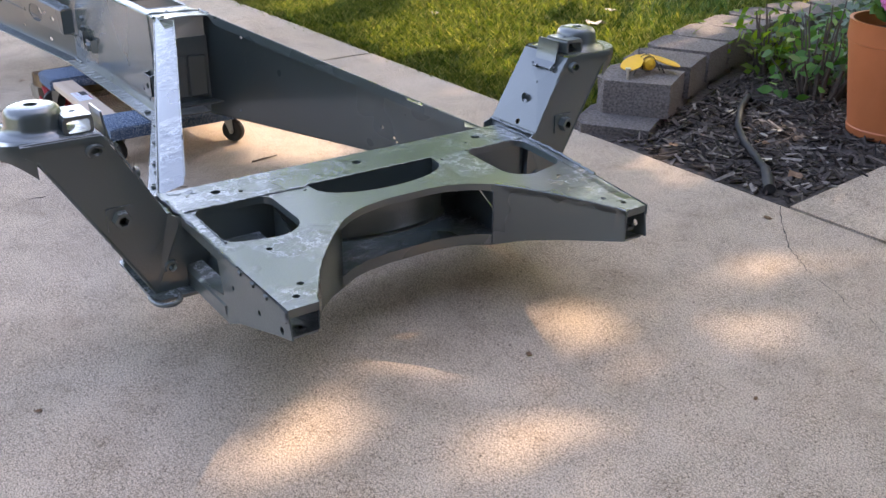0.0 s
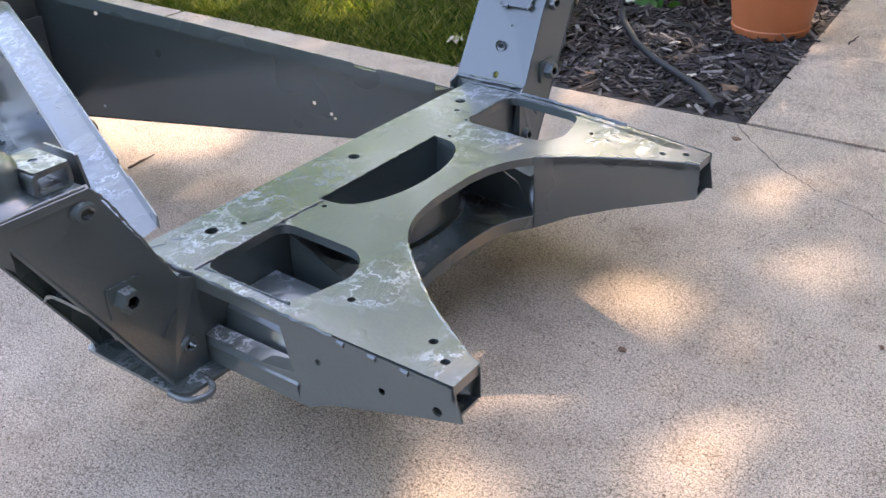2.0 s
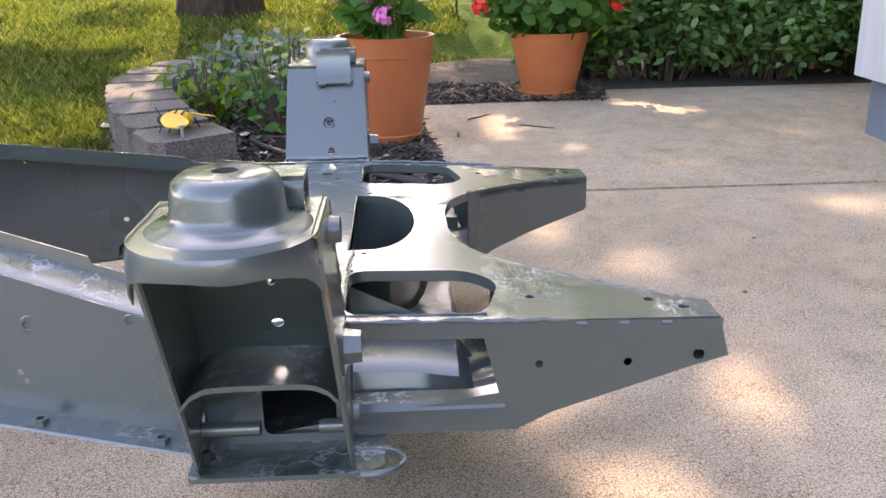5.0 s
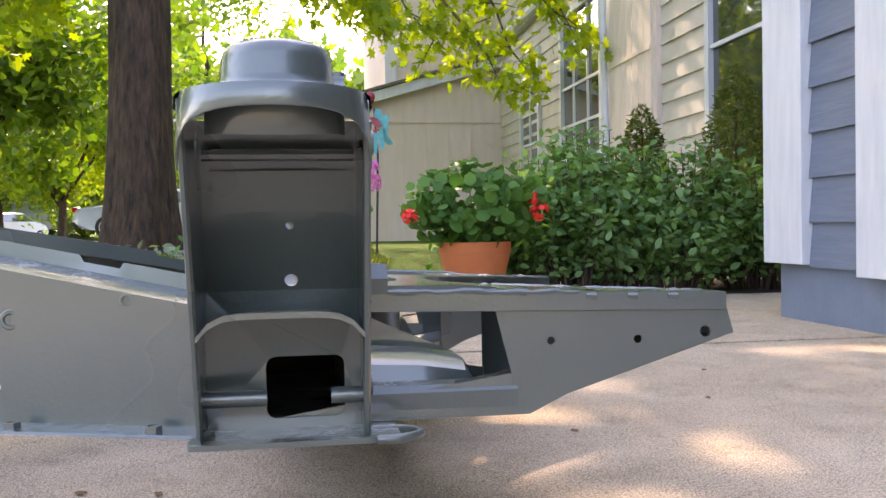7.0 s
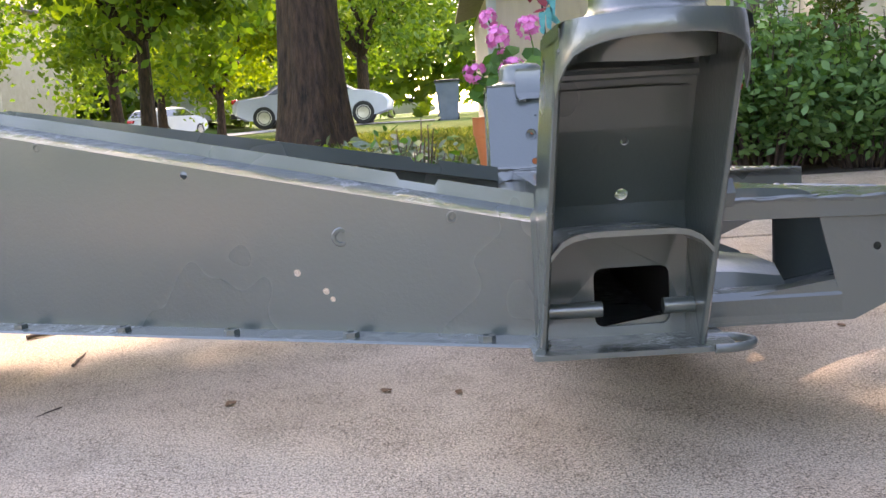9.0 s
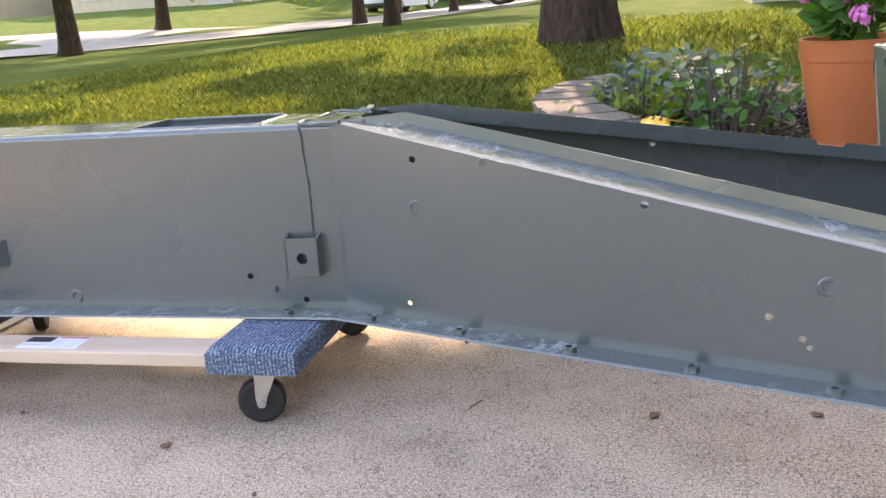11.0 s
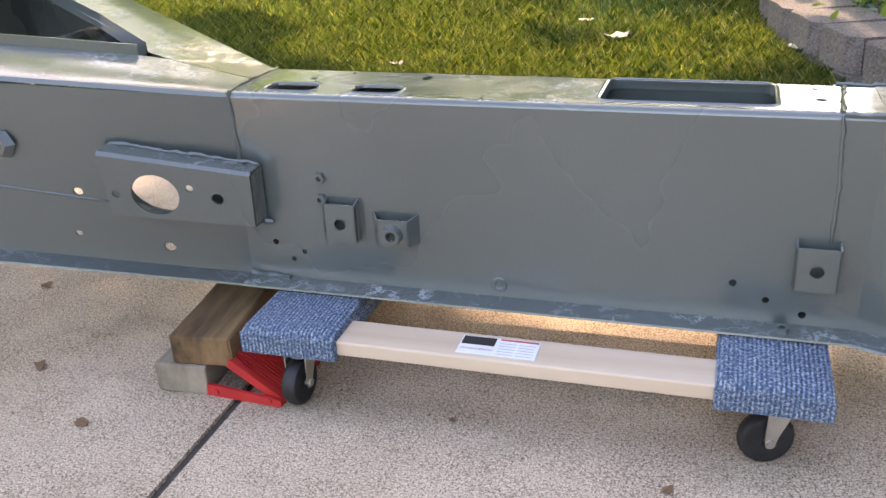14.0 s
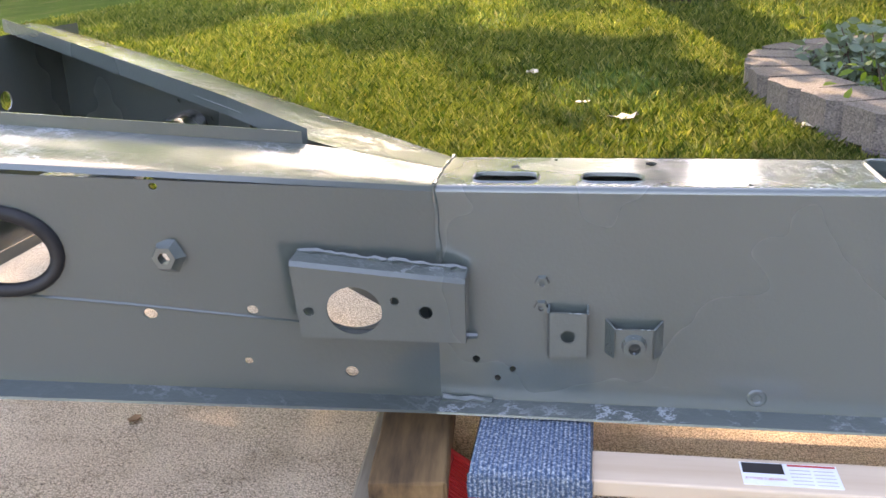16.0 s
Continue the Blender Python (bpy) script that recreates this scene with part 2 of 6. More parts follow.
# almost black: stands for the shade inside the cross tube
TUBE_SHADE = simple("near_black_tube_shade", (0.010, 0.009, 0.008), (0.022, 0.019, 0.017), 20, 0.8, 60, 0.001)
GREY_WOOD = simple("sun_greyed_lumber", (0.17, 0.135, 0.095), (0.36, 0.30, 0.22), 12, 0.85, 40, 0.002, (2, 0.25, 1))
DRYWALL = simple("grey_drywall", (0.30, 0.29, 0.27), (0.38, 0.37, 0.35), 3, 0.9, 60, 0.001)
SAGE = leaf_material("sage_leaf", (0.10, 0.14, 0.11), (0.18, 0.23, 0.18), 0.2)
YEW = leaf_material("evergreen_needle", (0.03, 0.075, 0.012), (0.16, 0.17, 0.03), 0.2)


# ---- mesh helpers ----
def part(name, bm, material, parent=None, label="", smooth=False):
    me = bpy.data.meshes.new(name)
    bmesh.ops.recalc_face_normals(bm, faces=bm.faces[:])
    bm.to_mesh(me)
    bm.free()
    return link(name, me, material, parent, label, smooth)


def link(name, me, material, parent=None, label="", smooth=False):
    if material and not me.materials:
        me.materials.append(material)
    if smooth:
        for p in me.polygons:
            p.use_smooth = True
        me.set_sharp_from_angle(angle=radians(38))
    ob = new(name, me)
    ob.parent = parent
    if label:
        ob["label"] = label
    return ob


def thing(name, label, category, at=(0, 0, 0), kind="", group=""):
    ob = new(name)
    ob.empty_display_size = 0.05
    ob.location = at
    return tagged(ob, label, category, group, kind)


def circ(u, v, r, n=14, squash=1.0):
    return [(u + r * math.cos(2 * math.pi * i / n), v + r * squash * math.sin(2 * math.pi * i / n)) for i in range(n)]


def fillet(pts, r, n=5):
    out = []
    for i, p in enumerate(pts):
        p = Vector(p)
        a, b = Vector(pts[i - 1]) - p, Vector(pts[(i + 1) % len(pts)]) - p
        d = min(r, 0.45 * a.length, 0.45 * b.length)
        a, b = p + a.normalized() * d, p + b.normalized() * d
        for k in range(n + 1):
            q = k / n
            out.append(tuple(a * (1 - q) ** 2 + p * 2 * q * (1 - q) + b * q * q))
    return out


def slab(outer, holes, place, thick, back=True, bm=None):
    """A sheet with holes: place(u, v, w) lays it out, w from 0 to thick."""
    bm = bm or bmesh.new()
    loops = [outer, *holes]
    flat = [p for l in loops for p in l]
    tris = tessellate_polygon([[Vector((u, v, 0)) for u, v in l] for l in loops])
    top = [bm.verts.new(place(u, v, 0)) for u, v in flat]
    low = [bm.verts.new(place(u, v, thick)) for u, v in flat]
    for tri in tris:
        try:
            bm.faces.new([top[i] for i in tri])
            if back:
                bm.faces.new([low[i] for i in reversed(tri)])
        except ValueError:
            pass
    k = 0
    for l in loops:
        n = len(l)
        for i in range(n):
            a, b = k + i, k + (i + 1) % n
            bm.faces.new([top[a], top[b], low[b], low[a]])
        k += n
    return bm


def box(x0, y0, z0, x1, y1, z1, bevel=0.0, seg=2, bm=None):
    b2 = bmesh.new()
    bmesh.ops.create_cube(b2, size=1, matrix=Matrix.Translation(((x0 + x1) / 2, (y0 + y1) / 2, (z0 + z1) / 2)) @ Matrix.Diagonal((abs(x1 - x0), abs(y1 - y0), abs(z1 - z0), 1)))
    if bevel:
        bmesh.ops.bevel(b2, geom=b2.edges[:], offset=bevel, segments=seg, profile=0.5, affect="EDGES")
    return merge(bm, b2)


def merge(bm, b2, m=None):
    if m is not None:
        bmesh.ops.transform(b2, matrix=m, verts=b2.verts[:])
    if bm is None:
        return b2
    me = bpy.data.meshes.new("tmp")
    b2.to_mesh(me)
    b2.free()
    bm.from_mesh(me)
    bpy.data.meshes.remove(me)
    return bm


def tube(points, radii, n=8, bm=None, caps=True):
    bm = bm or bmesh.new()
    pts = [Vector(p) for p in points]
    if isinstance(radii, (int, float)):
        radii = [radii] * len(pts)
    rings = []
    side = None
    for i, p in enumerate(pts):
        d = (pts[min(i + 1, len(pts) - 1)] - pts[max(i - 1, 0)]).normalized()
        if side is None:
            side = d.orthogonal().normalized()
        side = (side - d * side.dot(d)).normalized()
        up = d.cross(side)
        rings.append([bm.verts.new(p + (side * math.cos(2 * math.pi * k / n) + up * math.sin(2 * math.pi * k / n)) * radii[i]) for k in range(n)])
    for a, b in zip(rings, rings[1:]):
        for k in range(n):
            bm.faces.new([a[k], a[(k + 1) % n], b[(k + 1) % n], b[k]])
    if caps:
        bm.faces.new(rings[0][::-1])
        bm.faces.new(rings[-1])
    return bm


def lathe(profile, centre, n=32, bm=None, axis="z", arc=None):
    """profile: (radius, height) pairs turned about an upright axis."""
    bm = bm or bmesh.new()
    rings = []
    c = Vector(centre)
    for r, h in profile:
        ring = []
        for k in range(n):
            a = 2 * math.pi * k / n
            o = {"z": (r * math.cos(a), r * math.sin(a), h), "x": (h, r * math.cos(a), r * math.sin(a)), "y": (r * math.cos(a), h, r * math.sin(a))}[axis]
            ring.append(bm.verts.new(c + Vector(o)))
        rings.append(ring)
    for a, b in zip(rings, rings[1:]):
        for k in range(n):
            bm.faces.new([a[k], a[(k + 1) % n], b[(k + 1) % n], b[k]])
    return bm


def strip(rows, bm=None):
    """A skin over rows of points of equal count."""
    bm = bm or bmesh.new()
    vs = [[bm.verts.new(p) for p in row] for row in rows]
    for a, b in zip(vs, vs[1:]):
        for i in range(len(a) - 1):
            bm.faces.new([a[i], a[i + 1], b[i + 1], b[i]])
    return bm


def weld(points, r, rng, own=None):
    """A lumpy bead of weld along the points."""
    pts = []
    for a, b in zip(points, points[1:]):
        a, b = Vector(a), Vector(b)
        n = max(2, int((b - a).length / 0.008))
        pts += [a.lerp(b, i / n) for i in range(n)]
    pts.append(Vector(points[-1]))
    rad = [r * rng.uniform(0.5, 1.35) for _ in pts]
    pts = [p + Vector((rng.uniform(-1, 1), rng.uniform(-1, 1), rng.uniform(-1, 1))) * r * 0.35 for p in pts]
    bm = tube(pts, rad, 6)
    if own is None:
        return bm
    fpart("weld_bead", bm)
    return own


# ---- the ground ----
def rise(x, y):
    """Height of the lawn over the driveway."""
    up = 0.05 * max(0.0, min(y - 1.2, 5.0)) * max(0.0, min(1.0, (x + 9.0) / 5.0))
    if x > -0.5 and y < 4.7:
        up = 0.0
    # the ground climbs again on the far side of the street
    far = max(0.0, min(0.8 * y - 0.6 * x - 24.0, 24.0)) * max(0.0, min(1.0, (-14.0 - x) / 5.0))
    return up - 0.05 + 0.05 * far


def build_ground():
    xs = [-900, -300, -120, -60, -40, -30, -24, -20, -16, -13, -11, -9.5, -8, -7, -6, -5, -4.2, -3.4, -2.8, -2.2, -1.6, -1.0, -0.4, 0.2, 0.8, 1.4, 2, 3, 4.5, 7, 12, 25, 60, 200, 900]
    ys = [-900, -200, -60, -20, -8, -3, 0, 1.22, 1.5, 2, 2.5, 3, 3.5, 4, 4.6, 5.2, 6.2, 7.5, 9, 11, 14, 18, 22, 28, 36, 50, 80, 150, 400, 900]
    me = bpy.data.meshes.new("ground")
    verts = [(x, y, rise(x, y) if y > 1.21 else -0.12) for y in ys for x in xs]
    w = len(xs)
    faces = [(j * w + i, j * w + i + 1, (j + 1) * w + i + 1, (j + 1) * w + i) for j in range(len(ys) - 1) for i in range(w - 1)]
    me.from_pydata(verts, [], faces)
    tagged(link("ground", me, LAWN, smooth=True), "patchy green lawn with thatch and soil", "lawn", kind="structure")


build_ground()


def build_driveway():
    def flat(z):
        return lambda u, v, w: Vector((u, v, z - w))
    for name, poly in (("driveway", [(-1.908, -6), (7.6, -6), (7.6, 1.19), (-0.62, 1.19), (-1.908, 1.20)]),
                       ("driveway", [(-9, -6), (-1.924, -6), (-1.924, 1.20), (-3, 1.22), (-9, 1.24)])):
        tagged(part(name, slab(poly, [], flat(0.0), 0.14), CONCRETE), "sandy tan concrete driveway slab with dark specks", "driveway", kind="structure")
    tagged(part("path", slab([(0.315, 1.20), (3.2, 1.205), (3.2, 3.05), (1.15, 3.05), (1.1, 2.78), (0.215, 2.72)], [], flat(0.003), 0.14), CONCRETE), "pale concrete garden path slab", "path", kind="structure")
    tagged(part("expansion_joint", slab([(-1.926, -6), (-1.906, -6), (-1.906, 1.2), (-1.926, 1.2)], [], flat(-0.007), 0.1), JOINT), "dirt-filled dark joint between driveway slabs", "joint", kind="structure")
    tagged(part("expansion_joint", slab([(0.3, 1.185), (3.2, 1.185), (3.2, 1.21), (0.3, 1.21)], [], flat(-0.006), 0.1), JOINT), "narrow joint between driveway and path", "joint", kind="structure")

    line = [(0.293, 1.184), (0.38, 1.075), (0.457, 0.995), (0.50, 0.95), (0.547, 0.925), (0.60, 0.88), (0.666, 0.863), (0.74, 0.82), (0.801, 0.804), (0.9, 0.75)]
    rng = random.Random(77)
    pts = []
    for (x0, y0), (x1, y1) in zip(line, line[1:]):
        for k in range(5):
            pts.append((x0 + (x1 - x0) * k / 5 + rng.uniform(-0.004, 0.004), y0 + (y1 - y0) * k / 5 + rng.uniform(-0.004, 0.004)))
    rows = []
    for k, (x, y) in enumerate(pts):
        w = rng.uniform(0.0004, 0.0013) * (1.2 - 0.7 * k / len(pts))
        rows.append([(x - w, y - w, 0.0006), (x + w, y + w, 0.0006)])
    tagged(part("crack", strip(rows), JOINT), "hairline crack wandering across the driveway slab", "crack", kind="structure")


build_driveway()


def build_bed():
    poly = [(-0.62, 1.195), (0.31, 1.195), (0.21, 2.73), (1.1, 2.79), (1.15, 3.1), (3.4, 3.1), (3.4, 4.6), (0.6, 4.4), (-0.25, 3.85), (-0.70, 3.66), (-0.92, 3.25), (-0.98, 2.75), (-0.88, 2.2), (-0.72, 1.7)]
    tagged(part("mulch_bed", slab(poly, [], lambda u, v, w: Vector((u, v, 0.0 - w)), 0.1), MULCH), "dark brown shredded bark mulch bed", "mulch", kind="structure")


build_bed()


# ---- the welded vehicle frame ----
RNG = random.Random(4)
frame_root = thing("vehicle_frame", "grey-painted welded steel backbone vehicle frame resting on a dolly", "vehicle frame")
frame_root.rotation_euler = (radians(-0.8), 0, 0)
GREY = PAINT


def fpart(name, bm, parent=None, label="", smooth=True, material=None):
    return part(name, bm, material or GREY, parent or frame_root, label, smooth)


def top_z(x):
    return 0.2895 - 0.022 * max(x, 0)


def low_z(x, y=-1.0):
    if y > 0.2 and x > 0.3:
        return low_z(x) - 0.07 * (x - 0.3)
    if x < 0.27:
        return 0.146
    if x < 0.315:
        return 0.146 + (x - 0.27) / 0.045 * 0.021
    return 0.167 + (x - 0.315) * 0.309


def soften(pts, rounds=2):
    """Rounds the corners of an open line, keeping its ends."""
    for _ in range(rounds):
        out = [pts[0]]
        for (x0, y0), (x1, y1) in zip(pts, pts[1:]):
            out += [(x0 * 0.75 + x1 * 0.25, y0 * 0.75 + y1 * 0.25), (x0 * 0.25 + x1 * 0.75, y0 * 0.25 + y1 * 0.75)]
        pts = out + [pts[-1]]
    return pts


def mirror(pts):
    return pts + [(x, -y) for x, y in reversed(pts)]


def build_tail():
    half = [(-0.052, -0.432), (0.066, -0.431), (0.30, -0.430), (0.512, -0.427), (0.512, -0.372), (0.492, -0.365), (0.386, -0.301), (0.300, -0.226), (0.262, -0.188), (0.235, -0.148), (0.219, -0.105), (0.211, -0.05)]
    outer = mirror(half[:5] + soften(half[5:]))
    near = fillet([(0.067, -0.408), (0.067, -0.247), (0.226, -0.250), (0.262, -0.300), (0.236, -0.408)], 0.03)
    far = [(x, -y) for x, y in near]
    mid = [(0.062, -0.158), (0.062, 0.158)] + [(0.075 + 0.085 * math.sin(a) ** 0.8, 0.156 * math.cos(a)) for a in [math.pi * k / 14 for k in range(1, 14)]]
    holes = [near, far, mid]
    for s in (-1, 1):
        holes += [circ(0, s * 0.330, 0.0105), circ(0.022, s * 0.285, 0.005, 10), circ(0.296, s * 0.354, 0.006, 10), circ(0.441, s * 0.368, 0.0065, 10), circ(0.477, s * 0.394, 0.0065, 10), circ(0.085, s * 0.172, 0.0045, 8)]
    holes.append(circ(0, 0, 0.0105))
    fpart("top_plate", slab(outer, holes, lambda u, v, w: Vector((u, v, top_z(u) - w)), 0.015, back=False), label="grey tail plate with three cut-out openings")
    # folded lip down the outer edges
    for s in (-1, 1):
        fpart("side_lip", strip([[(x, s * 0.4325, top_z(x) - d) for d in (0, 0.004, 0.021)] + [(x, s * 0.430, top_z(x) - 0.022)] for x in (0.07, 0.2, 0.35, 0.513)]))
        dz = 0.014 if s > 0 else 0.0
        wall = [(0.229, 0.272), (0.252, 0.179), (0.262, 0.158), (0.272, 0.146), (0.300, 0.158), (0.315, 0.167), (0.40, 0.193 - dz * 0.5), (0.524, 0.2285 - dz), (0.512, 0.272), (0.49, 0.275)]
        fpart("outer_wall", slab(wall, [circ(0.297, 0.226, 0.0048, 10), circ(0.403, 0.2245, 0.0052, 10), circ(0.488, 0.231, 0.007, 12)], lambda u, v, w, s=s: Vector((u, s * (0.428 - w), v)), 0.003))
        path = [(0.512, 0.372)] + soften([(0.492, 0.365), (0.386, 0.301), (0.300, 0.226), (0.262, 0.188)])
        fpart("inner_wall", strip([[(x, s * y, top_z(x) - 0.004), (x, s * y, low_z(x, s * y))] for x, y in path] + [[(x + 0.0025, s * (y + 0.0025), low_z(x, s * y)), (x + 0.0025, s * (y + 0.0025), top_z(x) - 0.004)] for x, y in reversed(path)]))
        fpart("end_nut", lathe([(0.0045, 0), (0.0045, 0.006), (0.010, 0.006), (0.010, 0)], (0.497, s * 0.40, low_z(0.5) + 0.003), 6), smooth=False)
        # loose weld drips along the outer top edge
        bead = weld([(0.07, s * 0.432, 0.288), (0.30, s * 0.432, 0.2835), (0.33, s * 0.4325, 0.282)], 0.0034, RNG)
        weld([(x, s * y, top_z(x) - 0.001) for x, y in path], 0.0019, RNG, bead)
        for x in (0.345, 0.395, 0.445):
            fpart("weld_drip", tube([(x - 0.006, s * 0.4325, top_z(x) - 0.004), (x + 0.006, s * 0.4325, top_z(x) - 0.005)], [0.003, 0.0042], 6))
        fpart("weld_bead", bead)
    # lower plate
    lowhalf = [(-0.052, -0.430), (0.066, -0.4305), (0.27, -0.4295), (0.315, -0.428), (0.512, -0.424), (0.512, -0.375), (0.386, -0.303), (0.315, -0.24), (0.262, -0.19), (0.232, -0.14), (0.222, -0.10), (0.216, -0.05)]
    hole2 = [circ(0.16, -0.35, 0.007, 10), circ(0.16, 0.35, 0.007, 10)]
    fpart("lower_plate", slab(mirror(lowhalf), hole2, lambda u, v, w: Vector((u, v, low_z(u, v) - w)), 0.004))
    curve = [(0.262, -0.19), (0.240, -0.155), (0.224, -0.11), (0.217, -0.05), (0.217, 0.05), (0.224, 0.11), (0.240, 0.155), (0.262, 0.19)]
    fpart("front_lip", strip([[(x, y, 0.143), (x, y, 0.166), (x - 0.003, y, 0.166), (x - 0.003, y, 0.143)] for x, y in curve]))
    hang = [(x + 0.004, y * 1.02) for x, y in mid[2:]]
    hang = [(0.064, 0.160)] + hang + [(0.064, -0.160)]
    fpart("slot_wall", strip([[(x, y, 0.284), (x, y, 0.196), (x + 0.004, y, 0.189), (x + 0.014, y, 0.187), (x + 0.014, y, 0.184), (x - 0.001, y, 0.186), (x - 0.003, y, 0.196), (x - 0.003, y, 0.284)] for x, y in hang]), label="curved wall folded down from the middle opening")
    for s in (-1, 1):
        fpart("lower_lip", strip([[(x, s * 0.4285, 0.142), (x, s * 0.4305, 0.172), (x, s * 0.424, 0.180), (x, s * 0.395, 0.181), (x, s * 0.39, 0.146)] for x in (0.064, 0.12, 0.2, 0.256)]))
        fpart("stiffener", strip([[(x, s * 0.39, 0.148), (x, s * 0.375, 0.200 - d), (x, s * 0.355, 0.212 - d), (x, s * 0.27, 0.212 - d), (x, s * 0.25, 0.148)] for x, d in ((0.064, 0.0), (0.15, 0.004), (0.205, 0.012), (0.225, 0.05))]))
        fpart("gusset", slab([(0.064, 0.148), (0.235, 0.148), (0.20, 0.2), (0.12, 0.235), (0.064, 0.262)], [], lambda u, v, w, s=s: Vector((u, s * (0.235 - w), v)), 0.003))
    # cross tube under the plate
    fpart("cross_tube", strip([[(x, y, z) for x, z in ((-0.052, 0.285), (-0.0525, 0.140), (0.062, 0.140))] for y in (-0.43, 0, 0.43)]), smooth=False)
    fpart("cross_front", strip([[(x, y, z) for x, z in ((0.0665, 0.286), (0.0655, 0.274), (0.063, 0.262), (0.0625, 0.14))] for y in (-0.43, -0.2, 0.2, 0.43)]))
    # near-black liner added in the tube: its shade is put in the colour
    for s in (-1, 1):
        fpart("tube_liner", strip([[(x, s * y, z) for x, z in ((-0.049, 0.143), (0.059, 0.143), (0.059, 0.271), (-0.049, 0.271), (-0.049, 0.143))] for y in (0.432, 0.2, 0.035)]), label="near-black liner painting the shade inside the cross tube", smooth=False, material=TUBE_SHADE)
    # added dark plates that stop light passing through the tube
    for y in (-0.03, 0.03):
        fpart("bulkhead", slab([(-0.051, 0.141), (0.061, 0.141), (0.061, 0.27), (-0.051, 0.27)], [], lambda u, v, w, y=y: Vector((u, y + w, v)), 0.003), material=TUBE_SHADE)
    bead = weld([(0.066, -0.42, 0.2885), (0.066, -0.25, 0.2885), (0.07, -0.16, 0.2885)], 0.0026, RNG)
    weld([(0.066, 0.42, 0.2885), (0.066, 0.25, 0.2885)], 0.0026, RNG, bead)
    for s in (-1, 1):
        weld([(-0.05, s * 0.432, 0.290), (0.03, s * 0.433, 0.291), (0.075, s * 0.433, 0.289)], 0.003, RNG, bead)
        weld([(0.070, s * 0.247, 0.288), (0.072, s * 0.252, 0.272)], 0.004, RNG, bead)
    weld([(0.062, -0.155, 0.2885), (0.062, 0.0, 0.2888), (0.062, 0.155, 0.2885)], 0.0018, RNG, bead)
    weld([(0.07, -0.410, 0.2875), (0.15, -0.410, 0.2865), (0.236, -0.410, 0.2855)], 0.0018, RNG, bead)
    weld([(0.07, 0.410, 0.2875), (0.15, 0.410, 0.2865), (0.236, 0.410, 0.2855)], 0.0018, RNG, bead)
    fpart("weld_bead", bead)
    # lumps of spatter and paint runs on the plate
    rng = random.Random(31)
    lumps = bmesh.new()
    for x0, x1, y0, y1, n in ((0.30, 0.47, 0.31, 0.42, 40), (-0.04, 0.055, 0.28, 0.42, 14), (-0.04, 0.0, -0.42, -0.36, 12)):
        for _ in range(n):
            x, y = rng.uniform(x0, x1), rng.uniform(y0, y1)
            r, d = rng.uniform(0.0006, 0.0015), rng.uniform(0, 6.3)
            e = rng.uniform(0.003, 0.014)
            tube([(x + e * k * math.cos(d), y + e * k * math.sin(d), top_z(x) - 0.0001) for k in (-1, 0, 1)], [r * 0.4, r, r * 0.5], 6, lumps)
    tagged(fpart("spatter", lumps), "small raised lumps of weld spatter under paint", kind="stuff")


build_tail()


